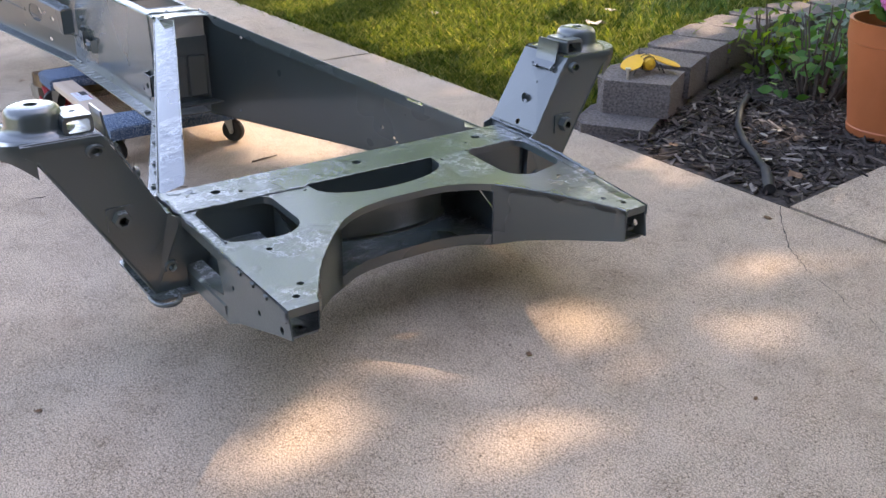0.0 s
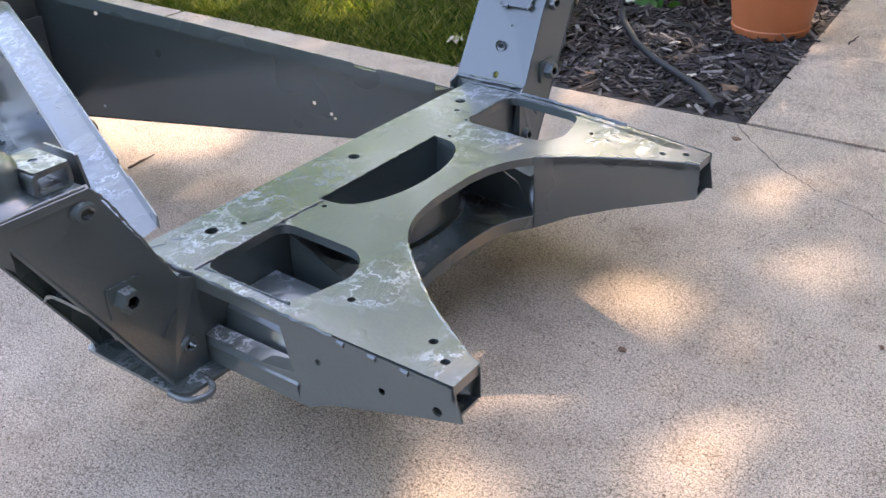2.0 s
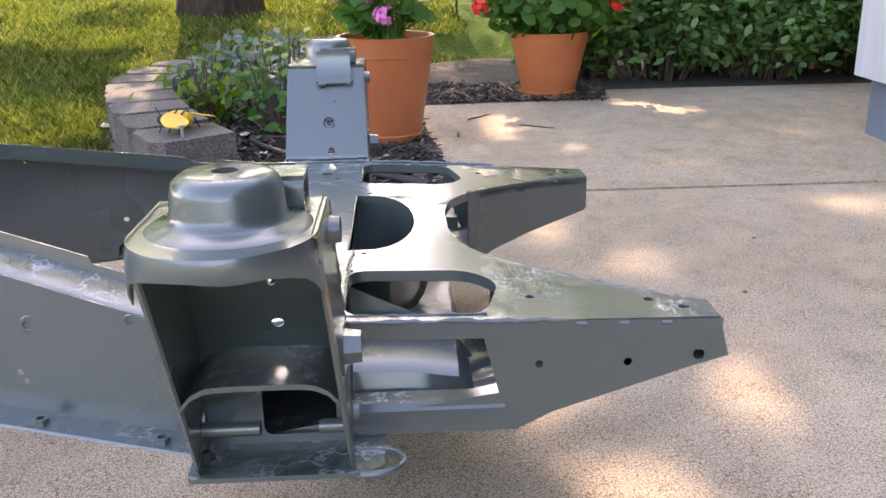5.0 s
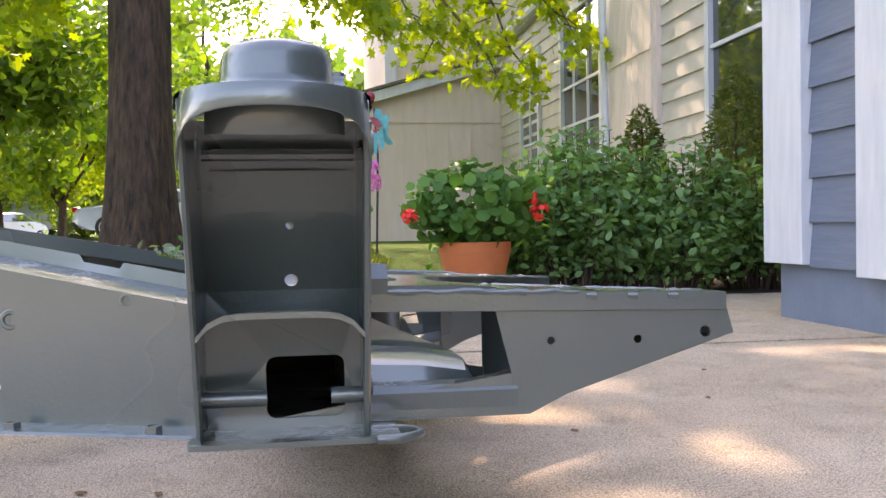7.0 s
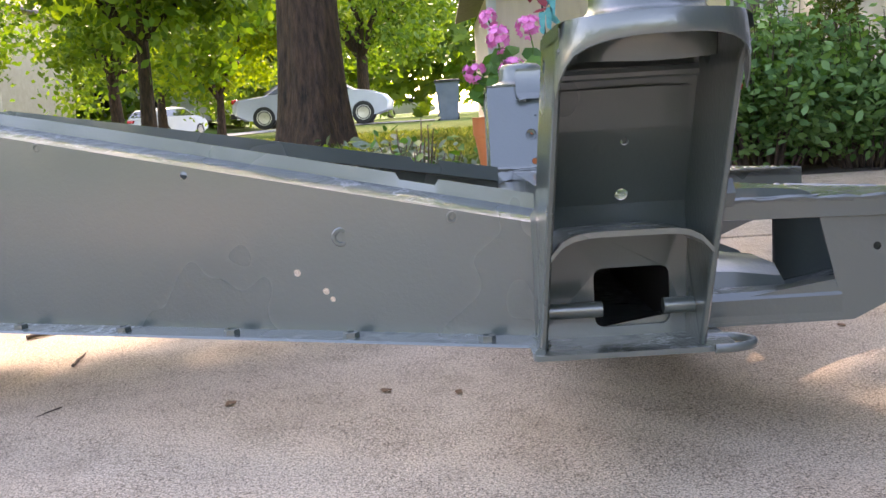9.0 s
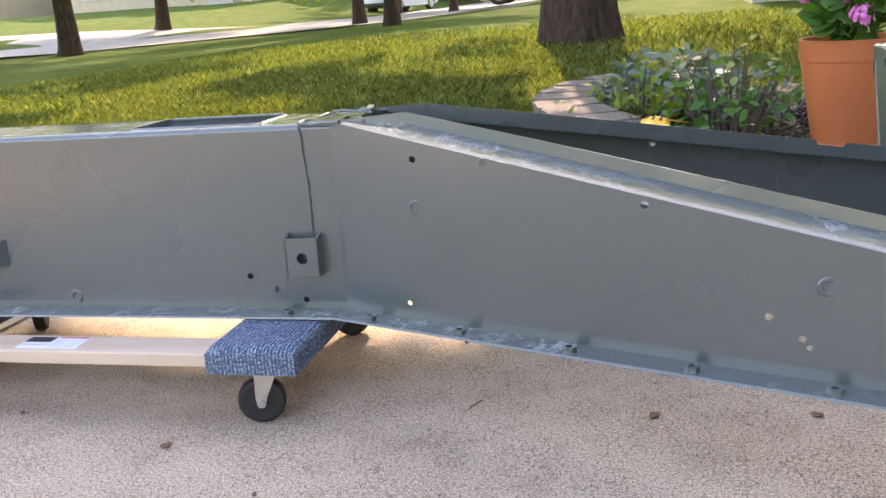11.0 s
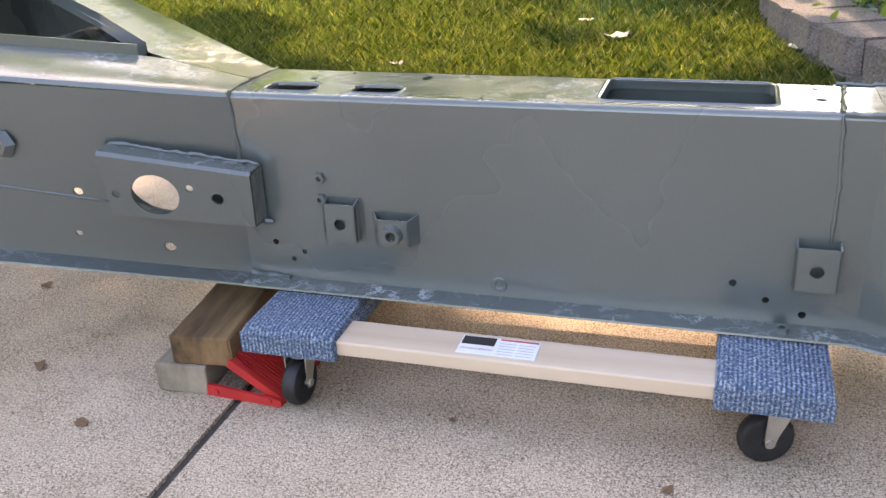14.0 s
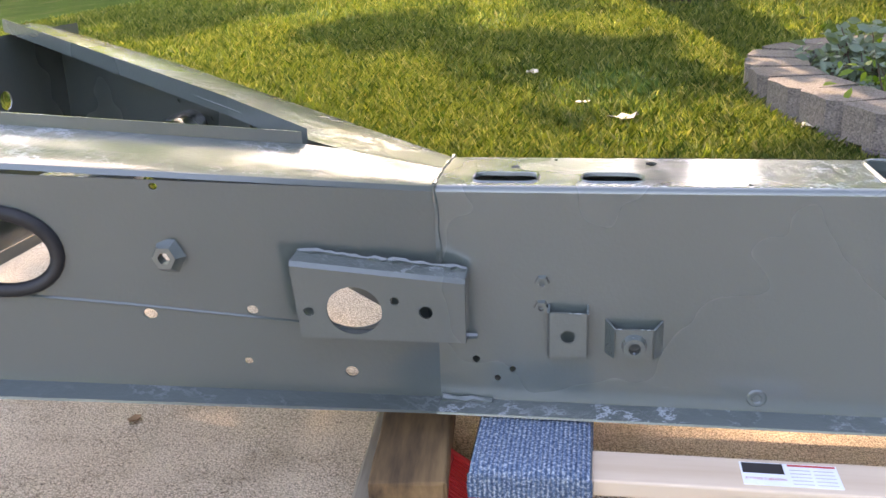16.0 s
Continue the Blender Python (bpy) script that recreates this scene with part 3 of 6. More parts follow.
def build_tower(s):
    def P(x, a, z):
        return Vector((x, s * a, z))
    for x, d in ((0.078, -0.004), (-0.098, 0.004)):
        hol = [circ(0.569, 0.445, 0.010), circ(0.462, 0.190, 0.008)]
        edge = [(0.432, 0.140), (0.497, 0.140), (0.652, 0.414), (0.664, 0.434), (0.684, 0.452), (0.684, 0.478), (0.552, 0.478), (0.456, 0.296), (0.432, 0.285)]
        fpart("tower_side", slab(edge, hol, lambda u, v, w, x=x, d=d: P(x + (d and w), u, v) if d > 0 else P(x - w, u, v), 0.004), smooth=False)
        # rolled rim along the open edge
        sg = 1 if d < 0 else -1
        fpart("edge_bead", tube([P(x - sg * 0.002, a, z) for a, z in ((0.497, 0.142), (0.575, 0.28), (0.652, 0.414), (0.664, 0.434), (0.684, 0.452))], 0.0038, 6))
    # back plate of the channel, with its holes
    L = math.hypot(0.096, 0.182)
    fpart("tower_back", slab([(-0.098, 0), (0.078, 0), (0.078, L), (-0.098, L)], [circ(0, 0.012, 0.0075), circ(0, 0.078, 0.005, 10), circ(0.01, 0.118, 0.003, 8)],
                             lambda u, v, w: P(u, 0.456 + 0.096 * v / L + w * 0.88, 0.296 + 0.182 * v / L - w * 0.46), 0.003), smooth=False)
    fpart("tower_foot", slab([(-0.098, 0.14), (0.078, 0.14), (0.078, 0.298), (-0.098, 0.298)], [fillet([(-0.030, 0.152), (0.056, 0.152), (0.056, 0.220), (-0.030, 0.220)], 0.012)],
                             lambda u, v, w: P(u, 0.434 + (0.022 if v > 0.29 else 0) + w, v), 0.003), smooth=False)
    # crown: flat cap with a rounded nose and a turned-down skirt
    nose = [(-0.010 + 0.089 * math.cos(a), 0.668 + 0.078 * math.sin(a)) for a in [math.pi * k / 18 for k in range(19)]]
    cap = [(0.079, 0.556)] + nose + [(-0.099, 0.556)]
    rows = []
    for sh, q in ((0.986, 0.0), (1.0, 0.12), (1.010, 0.45), (1.012, 0.88), (1.004, 1.0), (0.985, 1.0), (0.97, 0.75)):
        row = []
        for k, (x, a) in enumerate(nose):
            drop = 0.026 + 0.050 * (1 - math.sin(math.pi * k / 18)) ** 1.6
            row.append(P(-0.010 + (x + 0.010) * sh, 0.66 + (a - 0.66) * sh, 0.484 - drop * q))
        rows.append(row)
    crown = strip(rows)
    slab([(-0.010 + (x + 0.01) * 0.986, 0.66 + (a - 0.66) * 0.986) for x, a in cap], [circ(-0.008, 0.646, 0.04, 24)], lambda u, v, w: P(u, v, 0.484 - w), 0.004, bm=crown)
    fpart("tower_cap", crown)
    for x, sg in ((0.079, 1), (-0.099, -1)):
        fpart("cap_edge", strip([[P(x - sg * 0.006, a, 0.485), P(x, a, 0.481), P(x + sg * 0.001, a, 0.466)] for a in (0.553, 0.62, 0.69)]))
    # inner curtain below the skirt
    arc = [(-0.010 + 0.066 * math.cos(a), 0.655 + 0.050 * math.sin(a)) for a in [math.pi * k / 12 for k in range(13)]]
    fpart("inner_skirt", strip([[P(x, a, 0.476) for x, a in arc], [P(x, a, 0.452) for x, a in arc], [P(x, a - 0.004, 0.440 - 0.006 * math.cos((x + 0.01) * 20)) for x, a in arc]]))
    cup = lathe([(0.072, 0.484), (0.066, 0.488), (0.056, 0.4895), (0.0515, 0.494), (0.0495, 0.500), (0.0485, 0.516), (0.0455, 0.525), (0.039, 0.5305), (0.030, 0.532), (0.0115, 0.532), (0.0115, 0.522)], (-0.008, s * 0.646, 0), 40)
    fpart("strut_cup", cup, label="pressed round strut cup with a hole")
    # folded bracket behind the cup
    br = slab(fillet([(0.560, 0.484), (0.612, 0.484), (0.612, 0.513), (0.560, 0.516)], 0.008), [fillet([(0.566, 0.487), (0.606, 0.487), (0.606, 0.508), (0.566, 0.510)], 0.006)], lambda u, v, w: P(0.060 - w, u, v), 0.082)
    fpart("strap_bracket", br)
    fpart("bracket_cover", slab(fillet([(-0.022, 0.561), (0.061, 0.561), (0.061, 0.608), (-0.022, 0.608)], 0.006), [circ(0.02, 0.585, 0.006, 10)], lambda u, v, w: P(u, v, 0.5165 - w), 0.004))
    tab = slab(fillet([(-0.030, 0.515), (0.048, 0.515), (0.048, 0.452), (0.040, 0.437), (-0.024, 0.437), (-0.030, 0.452)], 0.006), [], lambda u, v, w: P(u, 0.5525 - w - (0.008 if v > 0.5 else 0) - max(0, 0.484 - v) * 0.56, v), 0.004)
    fpart("strap_tab", tab)
    bead = weld([P(-0.030, 0.525, 0.442), P(-0.022, 0.522, 0.434), P(-0.010, 0.523, 0.436)], 0.004, RNG)
    weld([P(0.050, 0.528, 0.445), P(0.042, 0.522, 0.434)], 0.004, RNG, bead)
    weld([P(-0.098, 0.452, 0.294), P(0, 0.450, 0.292), P(0.078, 0.452, 0.294)], 0.004, RNG, bead)
    weld([P(0.077, 0.462, 0.305), P(0.077, 0.553, 0.478)], 0.0025, RNG, bead)
    fpart("weld_bead", bead)
    # bosses and nuts on the faces
    for x, sg in ((0.078, 1),):
        fpart("boss", lathe([(0.010, -0.004), (0.010, 0.012), (0.0155, 0.012), (0.0175, 0.0)], (x, s * 0.569, 0.445), 20, axis="x") if sg > 0 else lathe([(0.010, 0.004), (0.010, -0.012), (0.0155, -0.012), (0.0175, 0.0)], (x, s * 0.569, 0.445), 20, axis="x"))
    pad = slab(fillet([(0.515, 0.285), (0.568, 0.285), (0.568, 0.331), (0.515, 0.331)], 0.004), [circ(0.543, 0.308, 0.010)], lambda u, v, w: P(0.082 - w, u, v), 0.004)
    lathe([(0.0095, 0.0), (0.0095, 0.019), (0.0165, 0.019), (0.0185, 0.0)], (0.081, s * 0.543, 0.308), 6, pad, "x")
    fpart("hex_nut", pad, smooth=False)
    fpart("boss", lathe([(0.008, -0.003), (0.008, 0.008), (0.0125, 0.008), (0.014, 0.0)], (0.078, s * 0.462, 0.190), 16, axis="x"))
    fpart("rib", strip([[P(0.083, a, z) for a, z in ((0.50, 0.225), (0.47, 0.255))], [P(0.0785, a, z) for a, z in ((0.50, 0.222), (0.47, 0.252))]]))
    # diaphragm with an arched rim
    arch = [(-0.094 + 0.168 * k / 14, 0.254 + 0.022 * (1 - (2 * k / 14 - 1) ** 6)) for k in range(15)]
    dia = strip([[P(x, 0.562, z) for x, z in arch], [P(x, 0.51, z) for x, z in arch], [P(x, 0.440, z - 0.004) for x, z in arch]])
    strip([[P(x, 0.565, z + 0.002) for x, z in arch], [P(x, 0.565, z - 0.004) for x, z in arch], [P(x, 0.559, z - 0.004) for x, z in arch]], dia)
    fpart("diaphragm", dia)
    fpart("back_step", slab(fillet([(-0.085, 0.377), (0.066, 0.377), (0.066, 0.418), (-0.085, 0.418)], 0.004, 2), [], lambda u, v, w: P(u, 0.5035 + (v - 0.377) * 0.527 + w, v), 0.004), smooth=False)
    fpart("back_ridge", tube([P(-0.09, 0.548, 0.432), P(0.07, 0.548, 0.432)], 0.006, 8))
    fpart("boss", lathe([(0.004, 0.0), (0.004, 0.008), (0.010, 0.008), (0.012, 0.0)], (-0.004, s * 0.484, 0.362), 14, axis="y"))
    for x0, x1 in ((-0.094, -0.028), (0.040, 0.074)):
        fpart("pin", tube([P(x0, 0.474, 0.181), P(x1, 0.474, 0.181)], 0.009, 14))
    # base plate with a tie-down eye
    fpart("base_plate", slab(fillet([(-0.108, 0.40), (0.112, 0.40), (0.112, 0.500), (0.082, 0.512), (-0.108, 0.512)], 0.01), [], lambda u, v, w: P(u, v, 0.141 - w), 0.006))
    loop = [P(0.100 + 0.034 * math.sin(a), 0.487 + 0.026 * math.cos(a), 0.139) for a in [math.pi * (k / 12) for k in range(13)]]
    fpart("tie_down_eye", tube([P(0.085, 0.513, 0.139)] + loop + [P(0.085, 0.461, 0.139)], 0.0052, 10))


for s in (-1, 1):
    build_tower(s)


def rail_y(x):
    """Distance from the centre line of the outer face of a diverging rail."""
    return 0.077 + (-1.02 - x) * -0.3705


def rail_top(x):
    return 0.449 + (x + 1.0) * -0.192


def build_rail(s):
    def P(x, a, z):
        return Vector((x, s * a, z))
    x0, x1 = -1.02, -0.085
    web = [(x0, 0.141), (x1, 0.139), (x1, rail_top(x1)), (-1.0, 0.447), (x0, 0.447)]
    spots = [(-0.875, 0.395, 0.0055), (-0.90, 0.168, 0.0045), (-0.535, 0.347, 0.0055), (-0.387, 0.2165, 0.0050), (-0.350, 0.193, 0.0046), (-0.342, 0.183, 0.0038)]
    fpart("rail_web", slab(web, [circ(u, v, r, 10) for u, v, r in spots], lambda u, v, w: P(u, rail_y(u) - w, v), 0.003), smooth=False)
    for u, v, r in ((-0.875, 0.322, 0.010), (-0.325, 0.262, 0.010), (-0.186, 0.284, 0.006), (-0.76, 0.395, 0.005)):
        fpart("dimple", lathe([(r * 1.25, 0.0), (r * 1.1, s * 0.0022), (r * 0.75, s * 0.0022), (r * 0.6, s * 0.0004), (0.0005, s * 0.0004)], (u, s * rail_y(u), v), 14, axis="y"))
    # folded top: rounded shoulder, sloping face and upright lip
    rows = []
    xs = [-1.0, -0.9, -0.7, -0.5, -0.32, -0.255, -0.250, -0.205, -0.20, -0.086]
    for x in xs:
        a, z = rail_y(x), rail_top(x)
        grow = min(1.0, (x + 1.0) / 0.12 + 0.12)
        lip = 0.008 if -0.252 < x < -0.203 else 0.016
        rows.append([P(x, a, z - 0.012), P(x, a - 0.002, z - 0.004), P(x, a - 0.010, z + 0.001), P(x, a - 0.034, z + 0.006), P(x, a - 0.056 * grow - 0.004, z + 0.012 * grow), P(x, a - 0.058 * grow - 0.004, z + (0.014 + lip) * grow), P(x, a - 0.061 * grow - 0.004, z + (0.014 + lip) * grow), P(x, a - 0.061 * grow - 0.004, z + 0.003)])
    fpart("rail_flange", strip(rows))
    rows = [[P(x, rail_y(x) - 0.001, 0.1425), P(x, rail_y(x) + 0.042, 0.1405), P(x, rail_y(x) + 0.044, 0.1375), P(x, rail_y(x) - 0.001, 0.137)] for x in (-1.03, -0.9, -0.6, -0.3, -0.09)]
    fpart("bolt_flange", strip(rows))
    for x in (-0.967, -0.809, -0.640, -0.479, -0.318, -0.154):
        b = lathe([(0.0105, 0.0), (0.010, 0.007), (0.0055, 0.0075), (0.0055, 0.003)], (x, s * (rail_y(x) + 0.026), 0.1405), 6)
        fpart("nut", b, smooth=False)
    bead = weld([P(-0.085, rail_y(-0.085), 0.14), P(-0.085, rail_y(-0.085), 0.275)], 0.003, RNG)
    weld([P(-0.1, 0.40, 0.142), P(-0.09, 0.46, 0.142), P(-0.1, 0.505, 0.143)], 0.005, RNG, bead)
    fpart("weld_bead", bead)


for s in (-1, 1):
    build_rail(s)

BX0, BX1 = -1.952, -1.02      # ends of the straight backbone
HW, BT, BB = 0.076, 0.449, 0.138


def build_backbone():
    r = 0.009
    window = fillet([(-1.388, -0.050), (-1.152, -0.050), (-1.152, 0.060), (-1.388, 0.060)], 0.016)
    slot1 = fillet([(-1.905, -0.056), (-1.820, -0.056), (-1.820, -0.008), (-1.905, -0.008)], 0.018)
    slot2 = fillet([(-1.762, -0.054), (-1.684, -0.054), (-1.684, -0.007), (-1.762, -0.007)], 0.018)
    dots = [circ(u, v, q, 10) for u, v, q in ((-1.854, 0.027, 0.007), (-1.669, 0.043, 0.008), (-1.553, -0.060, 0.004), (-1.80, 0.055, 0.003), (-1.095, -0.01, 0.008), (-1.10, 0.045, 0.004), (-1.08, -0.055, 0.003))]
    fpart("backbone_top", slab([(BX0, -HW + r), (BX1, -HW + r), (BX1, HW - r), (BX0, HW - r)], [window, slot1, slot2] + dots, lambda u, v, w: Vector((u, v, BT - w)), 0.003), smooth=False)
    for loop in (window, slot1, slot2):
        grow = 0.006 if loop is window else 0.0035
        cu, cv = sum(p[0] for p in loop) / len(loop), sum(p[1] for p in loop) / len(loop)
        rows = []
        for u, v in loop + loop[:1]:
            d = Vector((u - cu, v - cv)).normalized()
            rows.append([(u + d.x * grow, v + d.y * grow, BT), (u + d.x * grow * 0.3, v + d.y * grow * 0.3, BT + 0.0022), (u - d.x * 0.001, v - d.y * 0.001, BT + 0.001), (u - d.x * 0.002, v - d.y * 0.002, BT - (0.014 if loop is window else 0.003))])
        fpart("pressed_rim", strip(rows))
    for s in (-1, 1):
        rows = [[(x, s * (HW - r), BT)] + [(x, s * (HW - r + r * math.sin(a)), BT - r + r * math.cos(a)) for a in (0.4, 0.8, 1.2)] + [(x, s * HW, BT - r)] for x in (BX0, -1.5, BX1)]
        fpart("shoulder", strip(rows))
        spots = [(-1.092, 0.158, 0.0055), (-1.188, 0.199, 0.0055), (-1.142, 0.176, 0.0050), (-1.901, 0.203, 0.0055), (-1.872, 0.176, 0.0045), (-1.851, 0.190, 0.0045), (-1.36, 0.33, 0.0015)]
        fpart("backbone_side", slab([(BX0, BB), (BX1, BB + 0.002), (BX1, BT - r), (BX0, BT - r)], [circ(u, v, q, 10) for u, v, q in spots], lambda u, v, w, s=s: Vector((u, s * (HW - w), v)), 0.003), smooth=False)
        fpart("bolt_flange", strip([[(x, s * HW, BB + 0.0045), (x, s * (HW + 0.006), BB + 0.003), (x, s * (HW + 0.040), BB + 0.0025), (x, s * (HW + 0.041), BB - 0.0005), (x, s * HW, BB - 0.0008)] for x in (BX0, -1.5, -1.12, -1.03)]))
        fpart("nut", lathe([(0.0105, 0.0), (0.010, 0.007), (0.0055, 0.0075), (0.0055, 0.003)], (-1.118, s * (HW + 0.022), BB + 0.0025), 6), smooth=False)
        bead = weld([(-1.072, s * (HW + 0.001), BT - 0.002), (-1.066, s * (HW + 0.001), 0.35), (-1.068, s * (HW + 0.001), 0.272)], 0.0027, RNG)
        weld([(-1.07, s * (HW + 0.001), 0.448), (-1.0, s * (HW + 0.006), 0.449)], 0.004, RNG, bead)
        weld([(-1.952, s * (HW + 0.001), BT), (-1.948, s * (HW + 0.001), 0.40), (-1.945, s * (HW + 0.001), 0.345)], 0.0027, RNG, bead)
        weld([(-1.95, s * (HW + 0.003), BB + 0.006), (-1.88, s * (HW + 0.004), BB + 0.003)], 0.005, RNG, bead)
        fpart("weld_bead", bead)
        fpart("plug", lathe([(0.013, 0.0), (0.011, s * 0.002), (0.007, s * 0.002), (0.0045, -s * 0.001), (0.0005, -s * 0.001)], (-1.528, s * HW, 0.162), 16, axis="y"))
    bead = weld([(-1.072, -0.07, BT), (-1.068, 0, BT), (-1.06, 0.07, BT)], 0.0035, RNG)
    weld([(-1.952, -0.074, BT), (-1.955, 0, BT + 0.001), (-1.95, 0.074, BT)], 0.0035, RNG, bead)
    fpart("weld_bead", bead)
    fpart("backbone_floor", slab([(BX0, -HW + 0.004), (BX1, -HW + 0.004), (BX1, HW - 0.004), (BX0, HW - 0.004)], [], lambda u, v, w: Vector((u, v, BB + 0.006 - w)), 0.003))
    # closing plate inside the fork, with two pressed panels and a ledge
    fpart("fork_plate", slab([(-0.066, 0.19), (0.070, 0.19), (0.070, 0.385), (-0.066, 0.385)], [], lambda u, v, w: Vector((-1.0 - w, u, v)), 0.003), smooth=False)
    for y0 in (-0.058, 0.004):
        fpart("pressed_panel", box(-0.9995, y0, 0.205, -0.994, y0 + 0.056, 0.33, 0.004), smooth=False)
    fpart("ledge", slab([(-1.0, -0.075), (-0.955, -0.09), (-0.955, 0.09), (-1.0, 0.075)], [], lambda u, v, w: Vector((u, v, 0.19 - w)), 0.004))
    # throat where the backbone meets the two rails
    fpart("throat_top", slab([(-1.02, -0.070), (-0.965, -0.078), (-0.985, -0.030), (-0.99, 0), (-0.985, 0.030), (-0.965, 0.078), (-1.02, 0.070)], [], lambda u, v, w: Vector((u, v, BT + 0.001 - w)), 0.003))


build_backbone()


def channel_bracket(x0, x1, z0, z1, depth, hole, boss=False, flare=0.0):
    """A folded channel welded to the backbone's side, open at its top."""
    y = -HW
    b = bmesh.new()
    slab(fillet([(x0, z0), (x1, z0), (x1, z1), (x0, z1)], 0.003, 2), [circ((x0 + x1) / 2, (z0 + z1) / 2 - 0.002, hole)], lambda u, v, w: Vector((u, y - depth + w, v)), 0.003, bm=b)
    for x, sg in ((x0, -1), (x1, 1)):
        slab([(0, z0), (depth, z0), (depth, z1 + 0.006), (0, z1)], [], lambda u, v, w, x=x, sg=sg: Vector((x + sg * (flare * (u / depth) - w), y - depth + u, v)), 0.003, bm=b)
    if boss:
        lathe([(hole, 0.002), (hole, -0.010), (hole + 0.006, -0.010), (hole + 0.009, 0)], ((x0 + x1) / 2, y - depth, (z0 + z1) / 2 - 0.002), 18, b, "y")
    return fpart("channel_bracket", b, smooth=False)


channel_bracket(-1.111, -1.053, 0.205, 0.268, 0.022, 0.0095)
channel_bracket(-1.803, -1.749, 0.221, 0.283, 0.020, 0.0095)
channel_bracket(-1.716, -1.664, 0.221, 0.263, 0.020, 0.008, True, 0.012)
for x, z in ((-1.811, 0.319), (-1.812, 0.284)):
    fpart("nut", lathe([(0.0045, 0.002), (0.0045, -0.008), (0.009, -0.008), (0.0105, 0.0)], (x, -HW, z), 6, axis="y"), smooth=False)


def arm_y(x):
    return HW + (-1.952 - x) * 0.53


def arm_up(x):
    return (-1.952 - x) * 0.19


def build_front_arm(s):
    def P(x, a, z):
        return Vector((x, s * a, z + arm_up(x) * (1 + 0.45 * (BT - z) / (BT - BB))))
    x0, x1 = -2.85, -1.952
    hol = [circ(-2.252, 0.334, 0.008, 10), circ(-2.258, 0.428, 0.0045, 10), circ(-2.18, 0.186, 0.005, 10), circ(-2.17, 0.262, 0.0065, 10), circ(-2.278, 0.250, 0.0075, 10), circ(-2.062, 0.176, 0.008, 12), circ(-2.412, 0.330, 0.052, 28), circ(-2.056, 0.290, 0.048, 24)]
    if s > 0:
        hol = hol[:2]
    fpart("arm_web", slab([(x0, BB), (x1, BB), (x1, BT - 0.008), (x0, BT - 0.008)], hol, lambda u, v, w: P(u, arm_y(u) - w, v), 0.003), smooth=False)
    rows = []
    for x in (-2.85, -2.5, -2.2, -2.142, -2.1, -2.0, -1.952):
        a = arm_y(x)
        inner = max(a - 0.165, 0.0)
        rows.append([P(x, a, BT - 0.009), P(x, a - 0.003, BT - 0.002), P(x, a - 0.009, BT), P(x, (a + inner) / 2, BT + 0.002), P(x, inner + 0.001, BT + 0.004)])
    fpart("arm_flange", strip(rows))
    fpart("arm_lip", strip([[P(x, max(arm_y(x) - 0.165, 0.002), BT + 0.002), P(x, max(arm_y(x) - 0.165, 0.002), BT + 0.022), P(x, max(arm_y(x) - 0.168, -0.001), BT + 0.022), P(x, max(arm_y(x) - 0.168, -0.001), BT - 0.01)] for x in (-2.85, -2.5, -2.3, -2.146)]), smooth=False)
    fpart("bolt_flange", strip([[P(x, arm_y(x), BB + 0.0045), P(x, arm_y(x) + 0.038, BB + 0.0025), P(x, arm_y(x) + 0.039, BB - 0.001), P(x, arm_y(x), BB - 0.001)] for x in (-2.85, -2.4, -1.952)]))
    fpart("nut", lathe([(0.008, 0.002), (0.008, -0.012), (0.015, -0.012), (0.019, -0.006), (0.024, 0.0)], P(-2.252, arm_y(-2.252), 0.334), 6, axis="y"), smooth=False)
    fpart("swage_line", tube([P(-2.6, arm_y(-2.6), 0.282), P(-2.3, arm_y(-2.3), 0.262), P(-2.10, arm_y(-2.1), 0.246)], 0.0025, 6))
    if s < 0:
        ring = [P(-2.412 + 0.054 * math.cos(a), arm_y(-2.412 + 0.054 * math.cos(a)) + 0.003, 0.330 + 0.054 * math.sin(a)) for a in [math.pi * (-0.78 + 1.78 * k / 26) for k in range(27)]]
        fpart("edge_trim", tube(ring, 0.0085, 10), label="black rubber edge trim round a hole", material=RUBBER)
        # stand-off plate with a round opening
        def Q(u, v, w):
            return Vector((u, -(0.118 + (-1.90 - u) * 0.44) + w, v + 0.012 + arm_up(u) * 1.0))
        fpart("mount_plate", slab([(-2.102, 0.246), (-1.908, 0.243), (-1.908, 0.326), (-2.110, 0.340)], [circ(-2.040, 0.284, 0.032, 28), circ(-1.956, 0.285, 0.0085, 12), circ(-1.993, 0.299, 0.0055, 10), circ(-2.092, 0.281, 0.006, 10)], Q, 0.003), smooth=False)
        fpart("mount_fold", strip([[Q(u, z0, 0), Q(u, z0 + 0.006, 0.004), Q(u, z0 + 0.008, 0.040)] for u, z0 in ((-2.110, 0.340), (-2.0, 0.332), (-1.908, 0.326))]))
        fpart("mount_fold", strip([[Q(u, z0, 0), Q(u, z0 - 0.004, 0.04)] for u, z0 in ((-2.102, 0.246), (-1.908, 0.243))]))
        fpart("mount_fold", strip([[Q(-1.908, z, 0), Q(-1.908, z + 0.004, 0.040)] for z in (0.243, 0.326)]))
        bead = weld([Q(-2.11, 0.349, 0.036), Q(-2.0, 0.341, 0.036), Q(-1.91, 0.335, 0.036)], 0.004, RNG)
        weld([Q(-2.08, 0.240, 0.04), Q(-1.90, 0.237, 0.038)], 0.0040, RNG, bead)
        fpart("weld_bead", bead)
    else:
